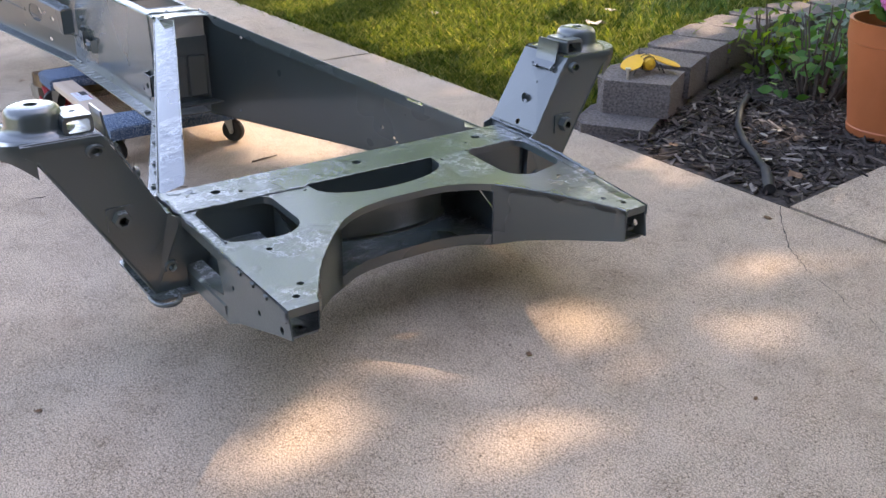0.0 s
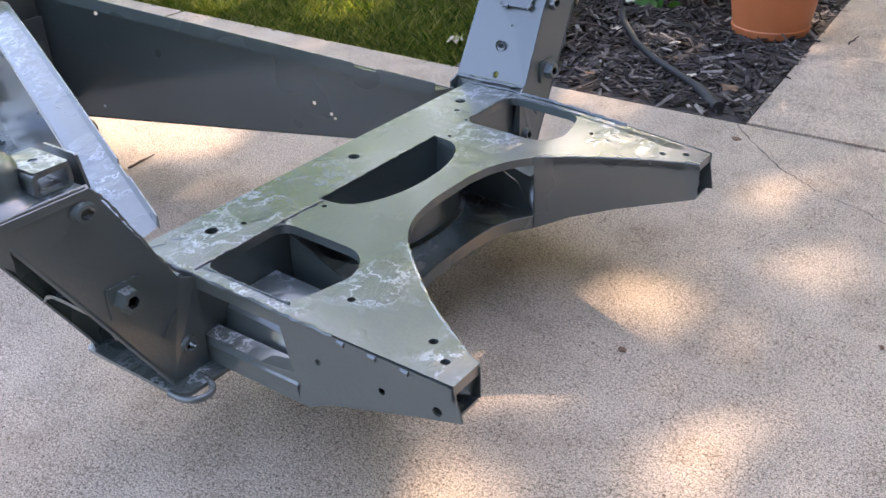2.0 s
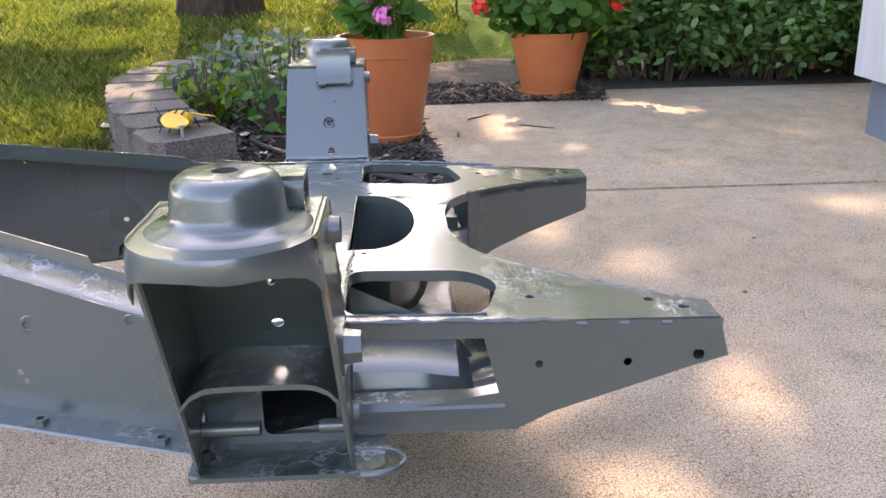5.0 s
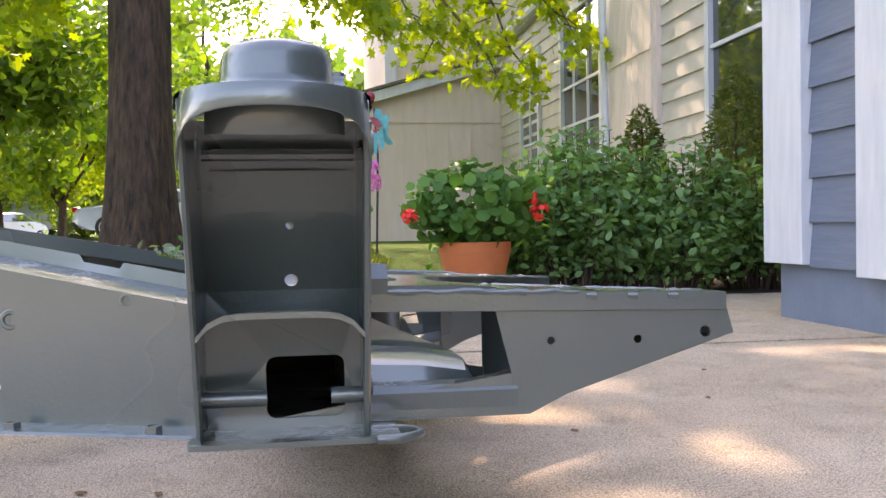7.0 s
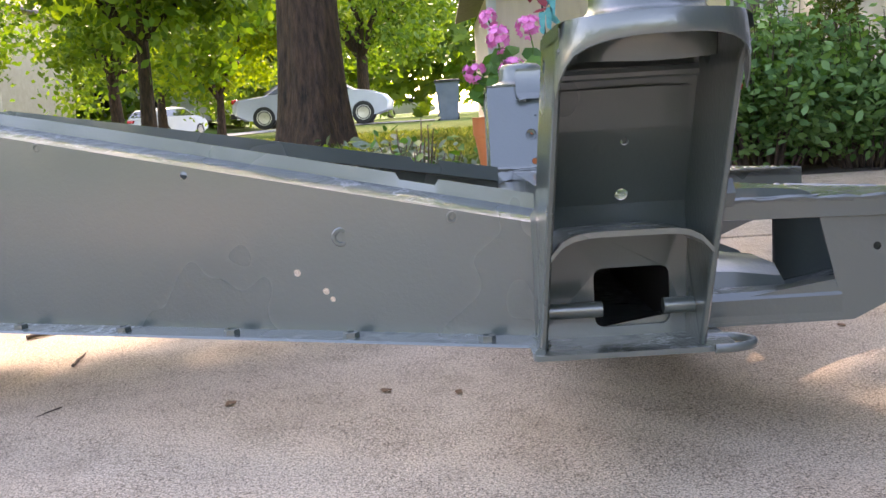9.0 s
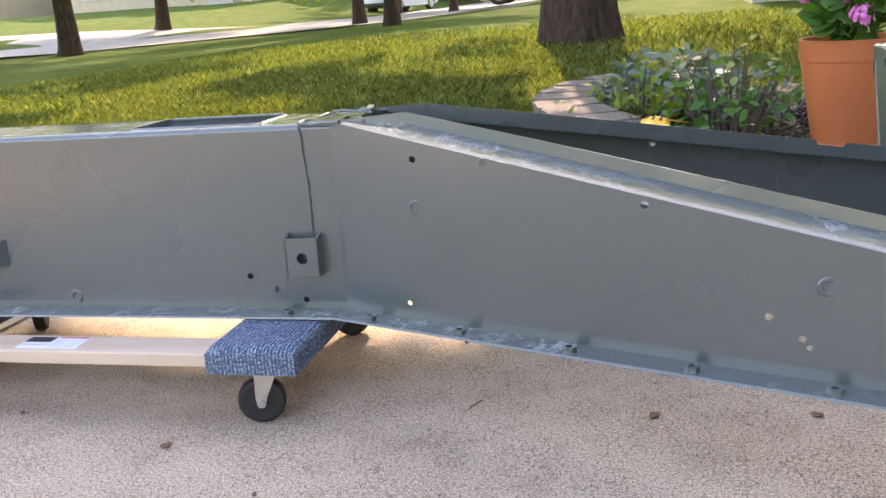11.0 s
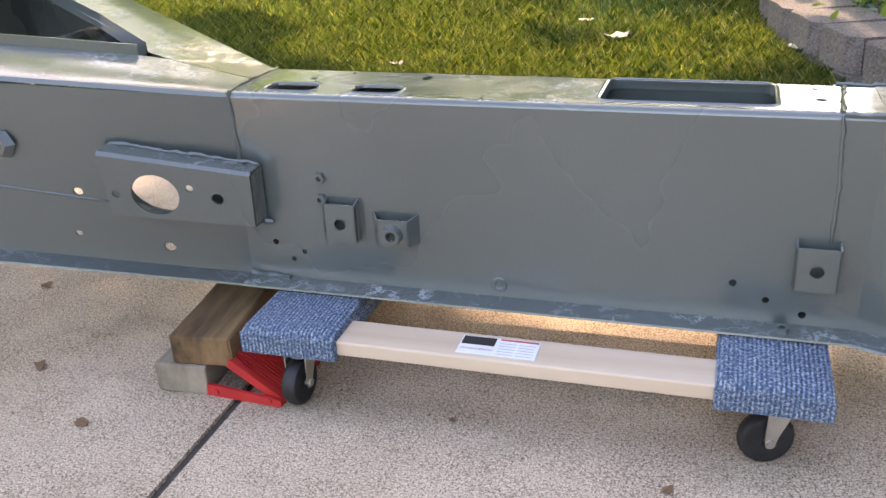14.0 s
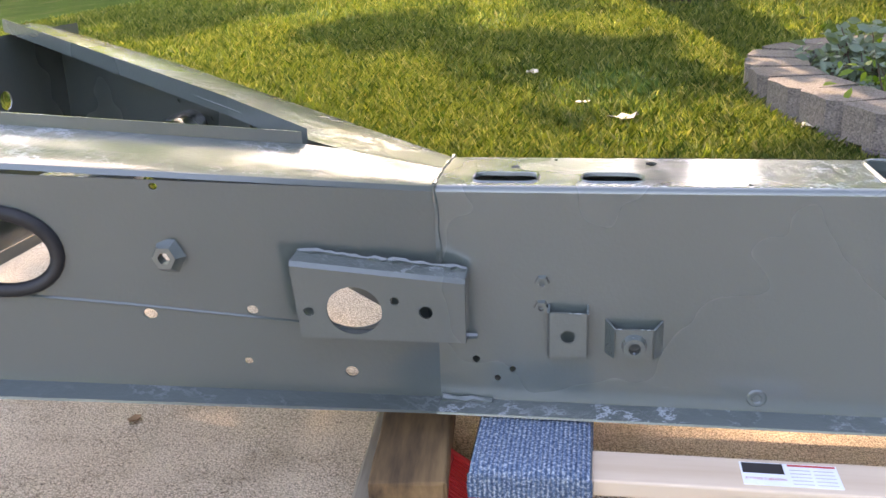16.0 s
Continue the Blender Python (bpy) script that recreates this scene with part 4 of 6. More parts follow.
        # cross panel that joins the arms at the front
        fpart("front_panel", slab([(-0.62, 0.20), (0.62, 0.20), (0.62, 0.62), (-0.62, 0.62)], [circ(0.335, 0.49, 0.018, 20), circ(0.20, 0.43, 0.035, 20)], lambda u, v, w: Vector((-2.84 + w, u, v)), 0.003), smooth=False)
        fpart("doubler", slab([(-2.80, BB + 0.03), (-2.36, BB + 0.03), (-2.33, BT - 0.05), (-2.80, BT - 0.03)], [circ(-2.42, 0.36, 0.005, 10), circ(-2.50, 0.37, 0.005, 10)], lambda u, v, w: P(u, arm_y(u) - 0.012 - w, v), 0.004), smooth=False)
        fpart("cross_tube", tube([(-2.46, -0.30, 0.445), (-2.46, 0.0, 0.440), (-2.46, 0.30, 0.445)], 0.034, 20))


for s in (-1, 1):
    build_front_arm(s)


def settle_frame():
    """The far prong sits slightly inboard and lower, the tower crowns a little lower and the backbone is fuller on its far side."""
    for ob in frame_root.children:
        for v in ob.data.vertices:
            c = v.co
            if c.x < -1.03 and c.y > 0.03:
                c.y += 0.018 * min(1.0, (-1.03 - c.x) / 0.15) * min(1.0, (c.y - 0.03) / 0.03)
            if c.x > 0.15 and c.y > 0.1:
                q = (c.x - 0.15) / 0.32
                c.y -= 0.037 * q * min(1.0, (c.y - 0.1) / 0.2)
                c.z -= 0.007 * q
                c.x -= 0.008 * q
            if abs(c.y) > 0.445 and c.z > 0.15 and abs(c.x) < 0.13 and not ob.name.startswith(("strut_cup", "rail", "bolt", "nut")):
                c.x = -0.010 + (c.x + 0.010) * max(0.90, 1 - 0.08 * (c.z - 0.15) / 0.28)
            if abs(c.y) > 0.5 and c.z > 0.44:
                c.z -= 0.013 * min(1.0, (c.z - 0.44) / 0.04)


settle_frame()


# ---- dolly, blocks and ramp under the frame ----
def build_caster(root, x, y, turn):
    c = Matrix.Translation((x, y, 0)) @ pose(0, 0, 0, 0, 0, turn)
    def at(bm):
        bmesh.ops.transform(bm, matrix=c, verts=bm.verts[:])
        return bm
    w = part("wheel", at(lathe([(0.008, -0.013), (0.014, -0.013), (0.026, -0.011), (0.030, -0.0125), (0.035, -0.011), (0.0375, -0.006), (0.038, 0), (0.0375, 0.006), (0.035, 0.011), (0.030, 0.0125), (0.026, 0.011), (0.014, 0.013), (0.008, 0.013)], (0.012, 0, 0.038), 28, axis="y")), RUBBER, root, "black rubber caster wheel", True)
    for sg in (-1, 1):
        part("fork", at(slab(fillet([(-0.015, 0.090), (0.018, 0.090), (0.020, 0.048), (0.018, 0.030), (0.006, 0.030), (0.003, 0.045), (-0.012, 0.076)], 0.006), [], lambda u, v, q, sg=sg: Vector((u, sg * (0.017 + q), v)), 0.002)), STEEL, root)
    part("axle", at(lathe([(0.0005, -0.022), (0.006, -0.022), (0.006, 0.022), (0.0005, 0.022)], (0.012, 0, 0.038), 8, axis="y")), STEEL, root)
    part("swivel_plate", at(box(-0.026, -0.024, 0.0885, 0.026, 0.024, 0.0925, 0.001, 1, lathe([(0.0005, 0.078), (0.018, 0.079), (0.020, 0.089), (0.0005, 0.09)], (0, 0, 0), 20))), STEEL, root, "", True)


def build_dolly():
    root = thing("dolly", "pine movers dolly with blue carpeted ends on black casters", "dolly", (-1.47, 0, 0))
    inv = Matrix.Translation((1.47, 0, 0))
    def P(name, bm, mat, label="", smooth=False, parent=root):
        bmesh.ops.transform(bm, matrix=inv, verts=bm.verts[:])
        return part(name, bm, mat, parent, label, smooth)
    for x0, x1 in ((-1.894, -1.741), (-1.202, -1.054)):
        board = P("end_board", box(x0 + 0.012, -0.216, 0.0925, x1 - 0.012, 0.214, 0.124, 0.003), PINE)
        cover = bmesh.new()
        sec = [(x0, 0.092), (x0 - 0.001, 0.115), (x0 + 0.002, 0.130), (x0 + 0.010, 0.1358), (x1 - 0.010, 0.1358), (x1 - 0.002, 0.130), (x1 + 0.001, 0.115), (x1, 0.092)]
        ys = [-0.234, -0.2335, -0.228, -0.215, 0.0, 0.212, 0.226, 0.232, 0.2325]
        rows = []
        for k, y in enumerate(ys):
            d = {0: 0.030, 1: 0.010, 2: 0.003, 8: 0.030, 7: 0.010, 6: 0.003}.get(k, 0.0)
            rows.append([(x, y, max(0.0885, z - (d if 1 < i < 6 else d * 0.3)) + RNG.uniform(-0.0008, 0.0008)) for i, (x, z) in enumerate(sec)])
        strip(rows, cover)
        for y in (-0.2342, 0.2327):
            slab([(x, z) for x, z in [(x0, 0.092), (x0, 0.1255), (x1, 0.1255), (x1, 0.092)]], [], lambda u, v, w, y=y: Vector((u, y + (w if y < 0 else -w), v)), 0.003, bm=cover)
        P("carpet_cover", cover, CARPET, "ribbed blue carpet folded over the board", True)
        stitch = bmesh.new()
        for k in range(9):
            xx = x0 + 0.02 + (x1 - x0 - 0.04) * k / 8
            tube([(xx - 0.003, -0.2355, 0.112), (xx + 0.003, -0.2355, 0.1125)], 0.0008, 5, stitch)
        P("stitching", stitch, CARPET)
    for y0, y1 in ((-0.224, -0.154), (0.150, 0.217)):
        P("side_rail", box(-1.742, y0, 0.098, -1.192, y1, 0.121, 0.003), PINE, "pale pine board")
    lab = P("label", box(-1.560, -0.2130, 0.1205, -1.445, -0.1640, 0.1218), PAPER, "white printed sticker with black and red blocks")
    P("label_print", box(-1.558, -0.188, 0.1205, -1.509, -0.166, 0.1223), INK)
    P("label_print", box(-1.503, -0.1695, 0.1205, -1.447, -0.166, 0.1223), RED)
    for k in range(5):
        P("label_print", box(-1.502, -0.2085 + 0.0075 * k, 0.1205, -1.478, -0.2070 + 0.0075 * k, 0.1221), GREY_TRIM)
        P("label_print", box(-1.474, -0.2085 + 0.0075 * k, 0.1205, -1.450, -0.2070 + 0.0075 * k, 0.1221), GREY_TRIM)
    text = bpy.data.curves.new("label_text", "FONT")
    text.body, text.size, text.align_x = "MOVER'S DOLLY", 0.0066, "CENTER"
    tmp = bpy.data.objects.new("label_text", text)
    letters = bpy.data.meshes.new_from_object(tmp)
    bpy.data.objects.remove(tmp)
    letters.transform(Matrix.Translation((-1.533 + 1.47, -0.1975, 0.1222)) @ pose(0, 0, 0, 0, 0, 180))
    link("label_text", letters, RED, root)
    for x, y, a in ((-1.813, -0.201, 265), (-1.120, -0.197, 200), (-1.120, 0.17, 40), (-1.815, 0.17, 120)):
        build_caster(root, x + 1.47, y, a)
    return root


build_dolly()


def build_lumber():
    for name, box_args, turn, at, label in (
            ("lumber_block", (-0.056, -0.20, 0, 0.032, 0.22, 0.052), 4, (-2.013, -0.035, 0.0), "short weathered lumber offcut lying on concrete"),
            ("lumber_block", (-0.056, -0.18, 0, 0.044, 0.24, 0.050), 6, (-1.986, -0.048, 0.0525), "brown stained lumber offcut on another block"),
            ("lumber_block", (-0.040, -0.02, 0, 0.040, 0.18, 0.031), 0, (-1.965, 0.0, 0.103), "thin wooden packing piece under the steel frame")):
        bm = box(*box_args, bevel=0.004)
        bmesh.ops.subdivide_edges(bm, edges=[e for e in bm.edges if e.calc_length() > 0.1], cuts=6)
        for v in bm.verts:
            v.co += Vector((RNG.uniform(-1, 1), RNG.uniform(-1, 1), 0)) * 0.0012
        ob = part(name, bm, GREY_WOOD if at[2] == 0.0 else OLD_WOOD)
        ob.matrix_world = pose(*at, 0, 0, turn)
        tagged(ob, label, "lumber")


build_lumber()


def build_ramp():
    root = thing("wheel_chock", "red plastic folding wheel chock against a caster", "wheel chock", (-1.900, -0.163, 0))
    root.rotation_euler = (0, 0, radians(-3))
    def fall(u):
        return 0.068 - 0.66 * (u + 0.035)
    # sloping ribbed face towards the wheel
    part("ramp_face", slab([(-0.035, -0.055), (0.060, -0.055), (0.060, 0.055), (-0.035, 0.055)], [], lambda u, v, w: Vector((u, v, fall(u) - w)), 0.005), RED, root)
    for k in range(15):
        y = -0.050 + k * 0.0070
        part("rib", slab([(-0.032, 0.0), (0.056, 0.0), (0.056, 0.004), (-0.032, 0.004)], [], lambda u, v, w, y=y: Vector((u, y + w, fall(u) + v)), 0.003), RED, root)
    for y in (-0.062, 0.052):
        part("side_cheek", slab([(-0.040, 0.077), (0.066, 0.008), (0.066, 0.001), (0.052, 0.001), (-0.046, 0.062)], [], lambda u, v, w, y=y: Vector((u, y + w, v)), 0.010), RED, root)
    part("back_bar", slab([(-0.046, 0.058), (-0.036, 0.056), (-0.034, 0.072), (-0.041, 0.076)], [], lambda u, v, w: Vector((u, -0.052 + w, v)), 0.104), RED, root)
    part("foot_bar", slab(fillet([(-0.072, 0.0), (0.066, 0.0), (0.066, 0.012), (-0.05, 0.020), (-0.072, 0.02)], 0.004), [], lambda u, v, w: Vector((u, -0.066 - w, v)), 0.006), RED, root)
    for x in (-0.05, 0.045):
        part("rivet", lathe([(0.0005, -0.003), (0.005, -0.003), (0.006, 0.0)], (x, -0.072, 0.009), 12, axis="y"), RED, root)


build_ramp()


# ---- garden edging ----
def block_bmesh():
    """A tapered retaining-wall block with a split, bevelled face towards -y; 0.28 wide, 0.2 deep, 0.12 high."""
    bm = slab([(-0.115, -0.075), (-0.075, -0.105), (0.075, -0.105), (0.115, -0.075), (0.095, 0.10), (-0.095, 0.10)], [], lambda u, v, w: Vector((u, v, 0.118 - w)), 0.118)
    bmesh.ops.triangulate(bm, faces=bm.faces[:])
    bmesh.ops.subdivide_edges(bm, edges=bm.edges[:], cuts=1, use_grid_fill=False)
    rng = random.Random(9)
    for v in bm.verts:
        k = 1.0 if v.co.y < -0.05 else 0.4
        v.co += Vector((rng.uniform(-1, 1), rng.uniform(-1, 1), rng.uniform(-1, 1))) * 0.0035 * k
    return bm


def build_edging():
    wall = thing("garden_wall", "curved low garden wall of tan-grey concrete blocks", "garden wall", kind="structure")
    bm = block_bmesh()
    me = bpy.data.meshes.new("block")
    bmesh.ops.recalc_face_normals(bm, faces=bm.faces[:])
    bm.to_mesh(me)
    bm.free()
    me.materials.append(BRICK)
    line = [Vector(p) for p in ((-0.47, 1.36), (-0.60, 1.62), (-0.72, 1.88), (-0.82, 2.13), (-0.90, 2.38), (-0.965, 2.64), (-0.985, 2.90), (-0.955, 3.16), (-0.87, 3.41), (-0.72, 3.62), (-0.50, 3.74), (-0.25, 3.78))]
    def lay(p, q, z, out):
        d = (q - p).normalized()
        ob = new("block", me)
        ob.parent = wall
        m = p.lerp(q, 0.5) + Vector((-d.y, d.x)) * out
        ob.matrix_basis = Matrix.Translation((m.x, m.y, z)) @ pose(0, 0, 0, RNG.uniform(-1, 1), RNG.uniform(-1, 1), math.degrees(math.atan2(d.y, d.x)) + 180 + RNG.uniform(-3, 3)) @ Matrix.Diagonal((1.14, 1.28, 1, 1))
    for p, q in zip(line, line[1:]):
        lay(p, q, 0.033, 0.0)
    half = [Vector((-0.40, 1.22))] + [p.lerp(q, 0.5) for p, q in zip(line, line[1:])]
    for p, q in zip(half, half[1:]):
        lay(p, q, -0.085, 0.02)


build_edging()


# ---- foliage helpers ----
def leaf_mesh(name, centres, size, rng, shape, tilt=1.0, up=None):
    """One mesh of many small leaves: centres (n, 3), sizes, random turns; up: mean facing."""
    c = np.asarray(centres, float)
    n = len(c)
    nrm = rng.normal(size=(n, 3)) * tilt
    nrm += np.array(up if up is not None else (0, 0, 0))
    nrm /= np.linalg.norm(nrm, axis=1)[:, None] + 1e-9
    ref = rng.normal(size=(n, 3))
    a = np.cross(nrm, ref)
    a /= np.linalg.norm(a, axis=1)[:, None] + 1e-9
    b = np.cross(nrm, a)
    sh = np.array(shape)
    k = len(sh)
    sz = (np.ones(n) * size if np.isscalar(size) else np.asarray(size)) * rng.uniform(0.7, 1.3, n)
    pts = c[:, None, :] + sz[:, None, None] * (sh[None, :, 0, None] * a[:, None, :] + sh[None, :, 1, None] * b[:, None, :] + sh[None, :, 2, None] * nrm[:, None, :])
    me = bpy.data.meshes.new(name)
    me.vertices.add(n * k)
    me.vertices.foreach_set("co", pts.reshape(-1))
    me.loops.add(n * k)
    me.loops.foreach_set("vertex_index", np.arange(n * k))
    me.polygons.add(n)
    me.polygons.foreach_set("loop_start", np.arange(n) * k)
    me.update(calc_edges=True)
    return me


OVAL = [(0, -0.5, 0), (0.24, -0.2, 0.06), (0.26, 0.1, 0.07), (0, 0.55, -0.03), (-0.26, 0.1, 0.07), (-0.24, -0.2, 0.06)]
LOBED = [(0, -0.55, 0), (0.10, -0.25, 0.02), (0.34, -0.30, 0.06), (0.20, 0.0, 0.03), (0.46, 0.16, 0.08), (0.17, 0.22, 0.03), (0.12, 0.55, 0), (-0.12, 0.55, 0), (-0.17, 0.22, 0.03), (-0.46, 0.16, 0.08), (-0.20, 0.0, 0.03), (-0.34, -0.30, 0.06), (-0.10, -0.25, 0.02)]
ROUND = [(0.5 * math.cos(a) * (1 if i % 2 else 0.88), 0.5 * math.sin(a) * (1 if i % 2 else 0.88), 0.10 if i % 2 else 0.04) for i, a in enumerate([2 * math.pi * k / 12 for k in range(12)])]
NEEDLE = [(0, -0.5, 0), (0.10, 0, 0.02), (0, 0.5, 0), (-0.10, 0, 0.02)]
NPR = np.random.RandomState(11)


def trunk_mesh(base, top, r0, r1, wobble=0.02, flare=1.0, n=20, seg=16):
    bm = bmesh.new()
    base, top = Vector(base), Vector(top)
    rings = []
    for i in range(seg + 1):
        q = i / seg
        p = base.lerp(top, q)
        r = r0 + (r1 - r0) * q + r0 * flare * 0.55 * math.exp(-q * (top - base).length * 2.6)
        ring = []
        for k in range(n):
            a = 2 * math.pi * k / n
            d = Vector((math.cos(a), math.sin(a), 0))
            rr = r * (1 + wobble * noise.noise(Vector((d.x * 2, d.y * 2, p.z * 0.8 + base.x)))) + r * 0.10 * math.exp(-q * 14) * math.cos(a * 5 + 1)
            ring.append(bm.verts.new(p + d * rr))
        rings.append(ring)
    for a, b in zip(rings, rings[1:]):
        for k in range(n):
            bm.faces.new([a[k], a[(k + 1) % n], b[(k + 1) % n], b[k]])
    return bm


def limb(start, end, r0, r1, rng, bm=None, seg=6, sag=0.12):
    start, end = Vector(start), Vector(end)
    L = (end - start).length
    pts = []
    for i in range(seg + 1):
        q = i / seg
        p = start.lerp(end, q) + Vector((rng.uniform(-1, 1), rng.uniform(-1, 1), rng.uniform(-1, 1))) * L * 0.035 * (0 < i < seg)
        p.z += math.sin(q * math.pi) * L * sag
        pts.append(p)
    return tube(pts, [r0 + (r1 - r0) * i / seg for i in range(seg + 1)], 7, bm)


# ---- the big shade tree over lawn and driveway ----
# ground spots kept sunlit by gaps cut in the unseen crown: x, y, radii
SPOTS = [(-1.30, 0.33, 0.55, 0.24), (0.69, -0.08, 0.062, 0.13), (0.44, 0.255, 0.09, 0.09), (0.64, 0.55, 0.085, 0.075), (0.51, 0.84, 0.05, 0.08),
         (0.445, -0.33, 0.05, 0.06), (0.475, -0.47, 0.045, 0.06), (-0.40, -0.52, 0.09, 0.07), (0.375, -0.03, 0.10, 0.08), (-1.02, -0.57, 0.05, 0.06), (-1.90, -0.52, 0.12, 0.06), (-0.15, 1.16, 0.20, 0.05),
         (0.56, 2.35, 0.09, 0.12), (0.85, 2.1, 0.09, 0.05), (1.2, 2.4, 0.12, 0.06), (0.75, 1.75, 0.05, 0.06), (-2.6, -0.3, 0.1, 0.08), (-2.9, 0.6, 0.3, 0.1), (1.5, 1.0, 0.3, 0.05)]


def build_shade_tree():
    root = thing("shade_tree", "large oak with a thick furrowed brown trunk on the lawn", "tree", (-1.2, 6.0, 0.17))
    rng = random.Random(3)
    inv = Matrix.Translation((1.2, -6.0, -0.17))
    bm = trunk_mesh((-1.2, 6.0, 0.10), (-1.25, 6.5, 6.2), 0.245, 0.205, 0.10, 0.85, 36, 40)
    bmesh.ops.transform(bm, matrix=inv, verts=bm.verts[:])
    part("trunk", bm, BARK, root, "furrowed dark brown bark", True)
    for end in ((-6.0, 10.5, 8.3), (1.8, 8.5, 8.0), (-3.0, 13.0, 9.0), (-5.0, 7.2, 7.8), (-2.0, 15.0, 9.0), (0.0, 6.2, 7.4)):
        b = limb((-1.28, 6.45, 5.4), end, 0.13, 0.04, rng, None, 6, 0.1)
        bmesh.ops.transform(b, matrix=inv, verts=b.verts[:])
        part("limb", b, BARK, root, "", True)
    # unseen leaves thrown over the ground they shade, then lifted along the sun's way
    n = 62000
    g = np.stack([NPR.uniform(-8, 4.5, n), NPR.uniform(-4.0, 6.5, n)], 1)
    keep = np.ones(n, bool)
    for x, y, rx, ry in SPOTS:
        d2 = ((g[:, 0] - x) / (rx + 0.025)) ** 2 + ((g[:, 1] - y) / (ry + 0.03)) ** 2
        keep &= d2 > 1
    field = np.array([noise.noise(Vector((x * 1.1, y * 1.1, 3.3))) + 0.5 * noise.noise(Vector((x * 2.7, y * 2.7, 8.1))) for x, y in g])
    lawn = (g[:, 1] > 1.3) & (g[:, 0] < -0.35)
    keep &= ~(lawn & (field > -0.03))
    bed = (g[:, 1] > 1.25) & (g[:, 0] >= -0.35)
    keep &= ~(bed & (field > np.where(g[:, 0] > 0.3, 0.45, 0.22)))
    # thinned out of view so sun reaches the ground that the rail mirrors
    keep &= ~((g[:, 1] < -1.2) & (g[:, 0] < -2.6) & (field > -0.15))
    open_side = (g[:, 1] > 2.9) & (g[:, 0] > -0.7)
    keep &= ~(open_side & (NPR.uniform(size=n) < 0.8))
    g = g[keep]
    low = (g[:, 0] < -1.9) | (g[:, 1] > 1.25)
    z = np.where(NPR.uniform(size=len(g)) < 0.55, NPR.uniform(5.2, 7.5, len(g)), NPR.uniform(7.5, 10.5, len(g)))
    z = np.where(low & (z < 7.5), z - 1.6, z)
    d = np.array(SUN_DIR / SUN_DIR.z)
    c = np.stack([g[:, 0] + d[0] * z, g[:, 1] + d[1] * z, z], 1) - np.array([-1.2, 6.0, 0.17])
    crown = link("crown", leaf_mesh("crown", c, 0.125, NPR, LOBED, 0.55, tuple(SUN_DIR)), SUN_LEAF, root, "unseen yellow-green oak leaves laid to shade the ground, with gaps")
    crown["kind"] = "stuff"
    # low boughs that hang into view
    boughs = bmesh.new()
    pts = []
    for start, end in (((0.2, 7.6, 3.6), (1.3, 7.2, 2.15)), ((0.8, 7.9, 3.5), (2.0, 7.4, 1.75)), ((0.4, 7.4, 3.6), (0.75, 6.9, 2.2)), ((1.3, 8.0, 3.6), (2.5, 8.2, 2.0)), ((-0.6, 6.6, 3.0), (0.3, 7.0, 2.45)), ((1.6, 7.4, 3.5), (2.6, 6.9, 2.15)),
                       ((-1.5, 6.2, 3.0), (-2.6, 6.4, 2.0)), ((-2.2, 6.6, 3.4), (-3.4, 6.6, 1.75)), ((-1.6, 6.4, 2.8), (-2.1, 5.8, 2.1))):
        limb(start, end, 0.028, 0.006, rng, boughs, 6, 0.05)
        a, b = Vector(start), Vector(end)
        for k in range(9):
            p = a.lerp(b, 0.25 + 0.75 * k / 8)
            q = p + Vector((rng.uniform(-0.45, 0.45), rng.uniform(-0.4, 0.4), rng.uniform(-0.35, 0.05)))
            limb(p, q, 0.008, 0.003, rng, boughs, 3, 0.02)
            for _ in range(34):
                w = p.lerp(q, rng.random())
                pts.append((w.x + rng.gauss(0, 0.10), w.y + rng.gauss(0, 0.10), w.z + rng.gauss(0, 0.085)))
    bmesh.ops.transform(boughs, matrix=inv, verts=boughs.verts[:])
    part("bough", boughs, TWIG, root, "", True)
    hang = link("hanging_leaves", leaf_mesh("hanging_leaves", np.array(pts) - np.array([-1.2, 6.0, 0.17]), 0.115, NPR, LOBED, 1.0), SUN_LEAF, root, "bright yellow-green hanging oak leaves")
    hang["kind"] = "stuff"


build_shade_tree()


def build_street_tree(x, y, h, r, spread, mat, label, seed, n=15000, size=0.21):
    rng = random.Random(seed)
    npr = np.random.RandomState(seed)
    z0 = rise(x, y) - 0.05
    root = thing("street_tree", label, "tree", (x, y, z0), group="street trees")
    part("trunk", trunk_mesh((0, 0, 0), (rng.uniform(-.1, .1), 0, h * 0.22), r, r * 0.8, 0.08, 0.6, 14, 8), BARK, root, "", True)
    pts = []
    for k in range(7):
        a = 2 * math.pi * k / 7 + rng.uniform(-0.3, 0.3)
        tip = Vector((math.cos(a) * spread * rng.uniform(0.45, 0.9), math.sin(a) * spread * rng.uniform(0.45, 0.9), h * rng.uniform(0.34, 0.9)))
        start = Vector((0, 0, h * 0.20))
        b = limb(start, tip, r * 0.5, r * 0.10, rng, None, 6, 0.06)
        part("limb", b, BARK, root, "", True)
        for _ in range(9):
            c = start.lerp(tip, rng.uniform(0.5, 1.1)) + Vector((rng.gauss(0, 1), rng.gauss(0, 1), rng.gauss(0, 0.7))) * spread * 0.20
            rad = spread * rng.uniform(0.10, 0.24)
            m = n // 63
            v = npr.normal(size=(m, 3))
            pts.append(np.array(c) + v * rad * np.array([1, 1, 0.7]) * 0.75)
    pts = np.concatenate(pts)
    ob = link("crown", leaf_mesh("crown", pts, size, npr, OVAL, 1.0), mat, root)
    ob["kind"] = "stuff"


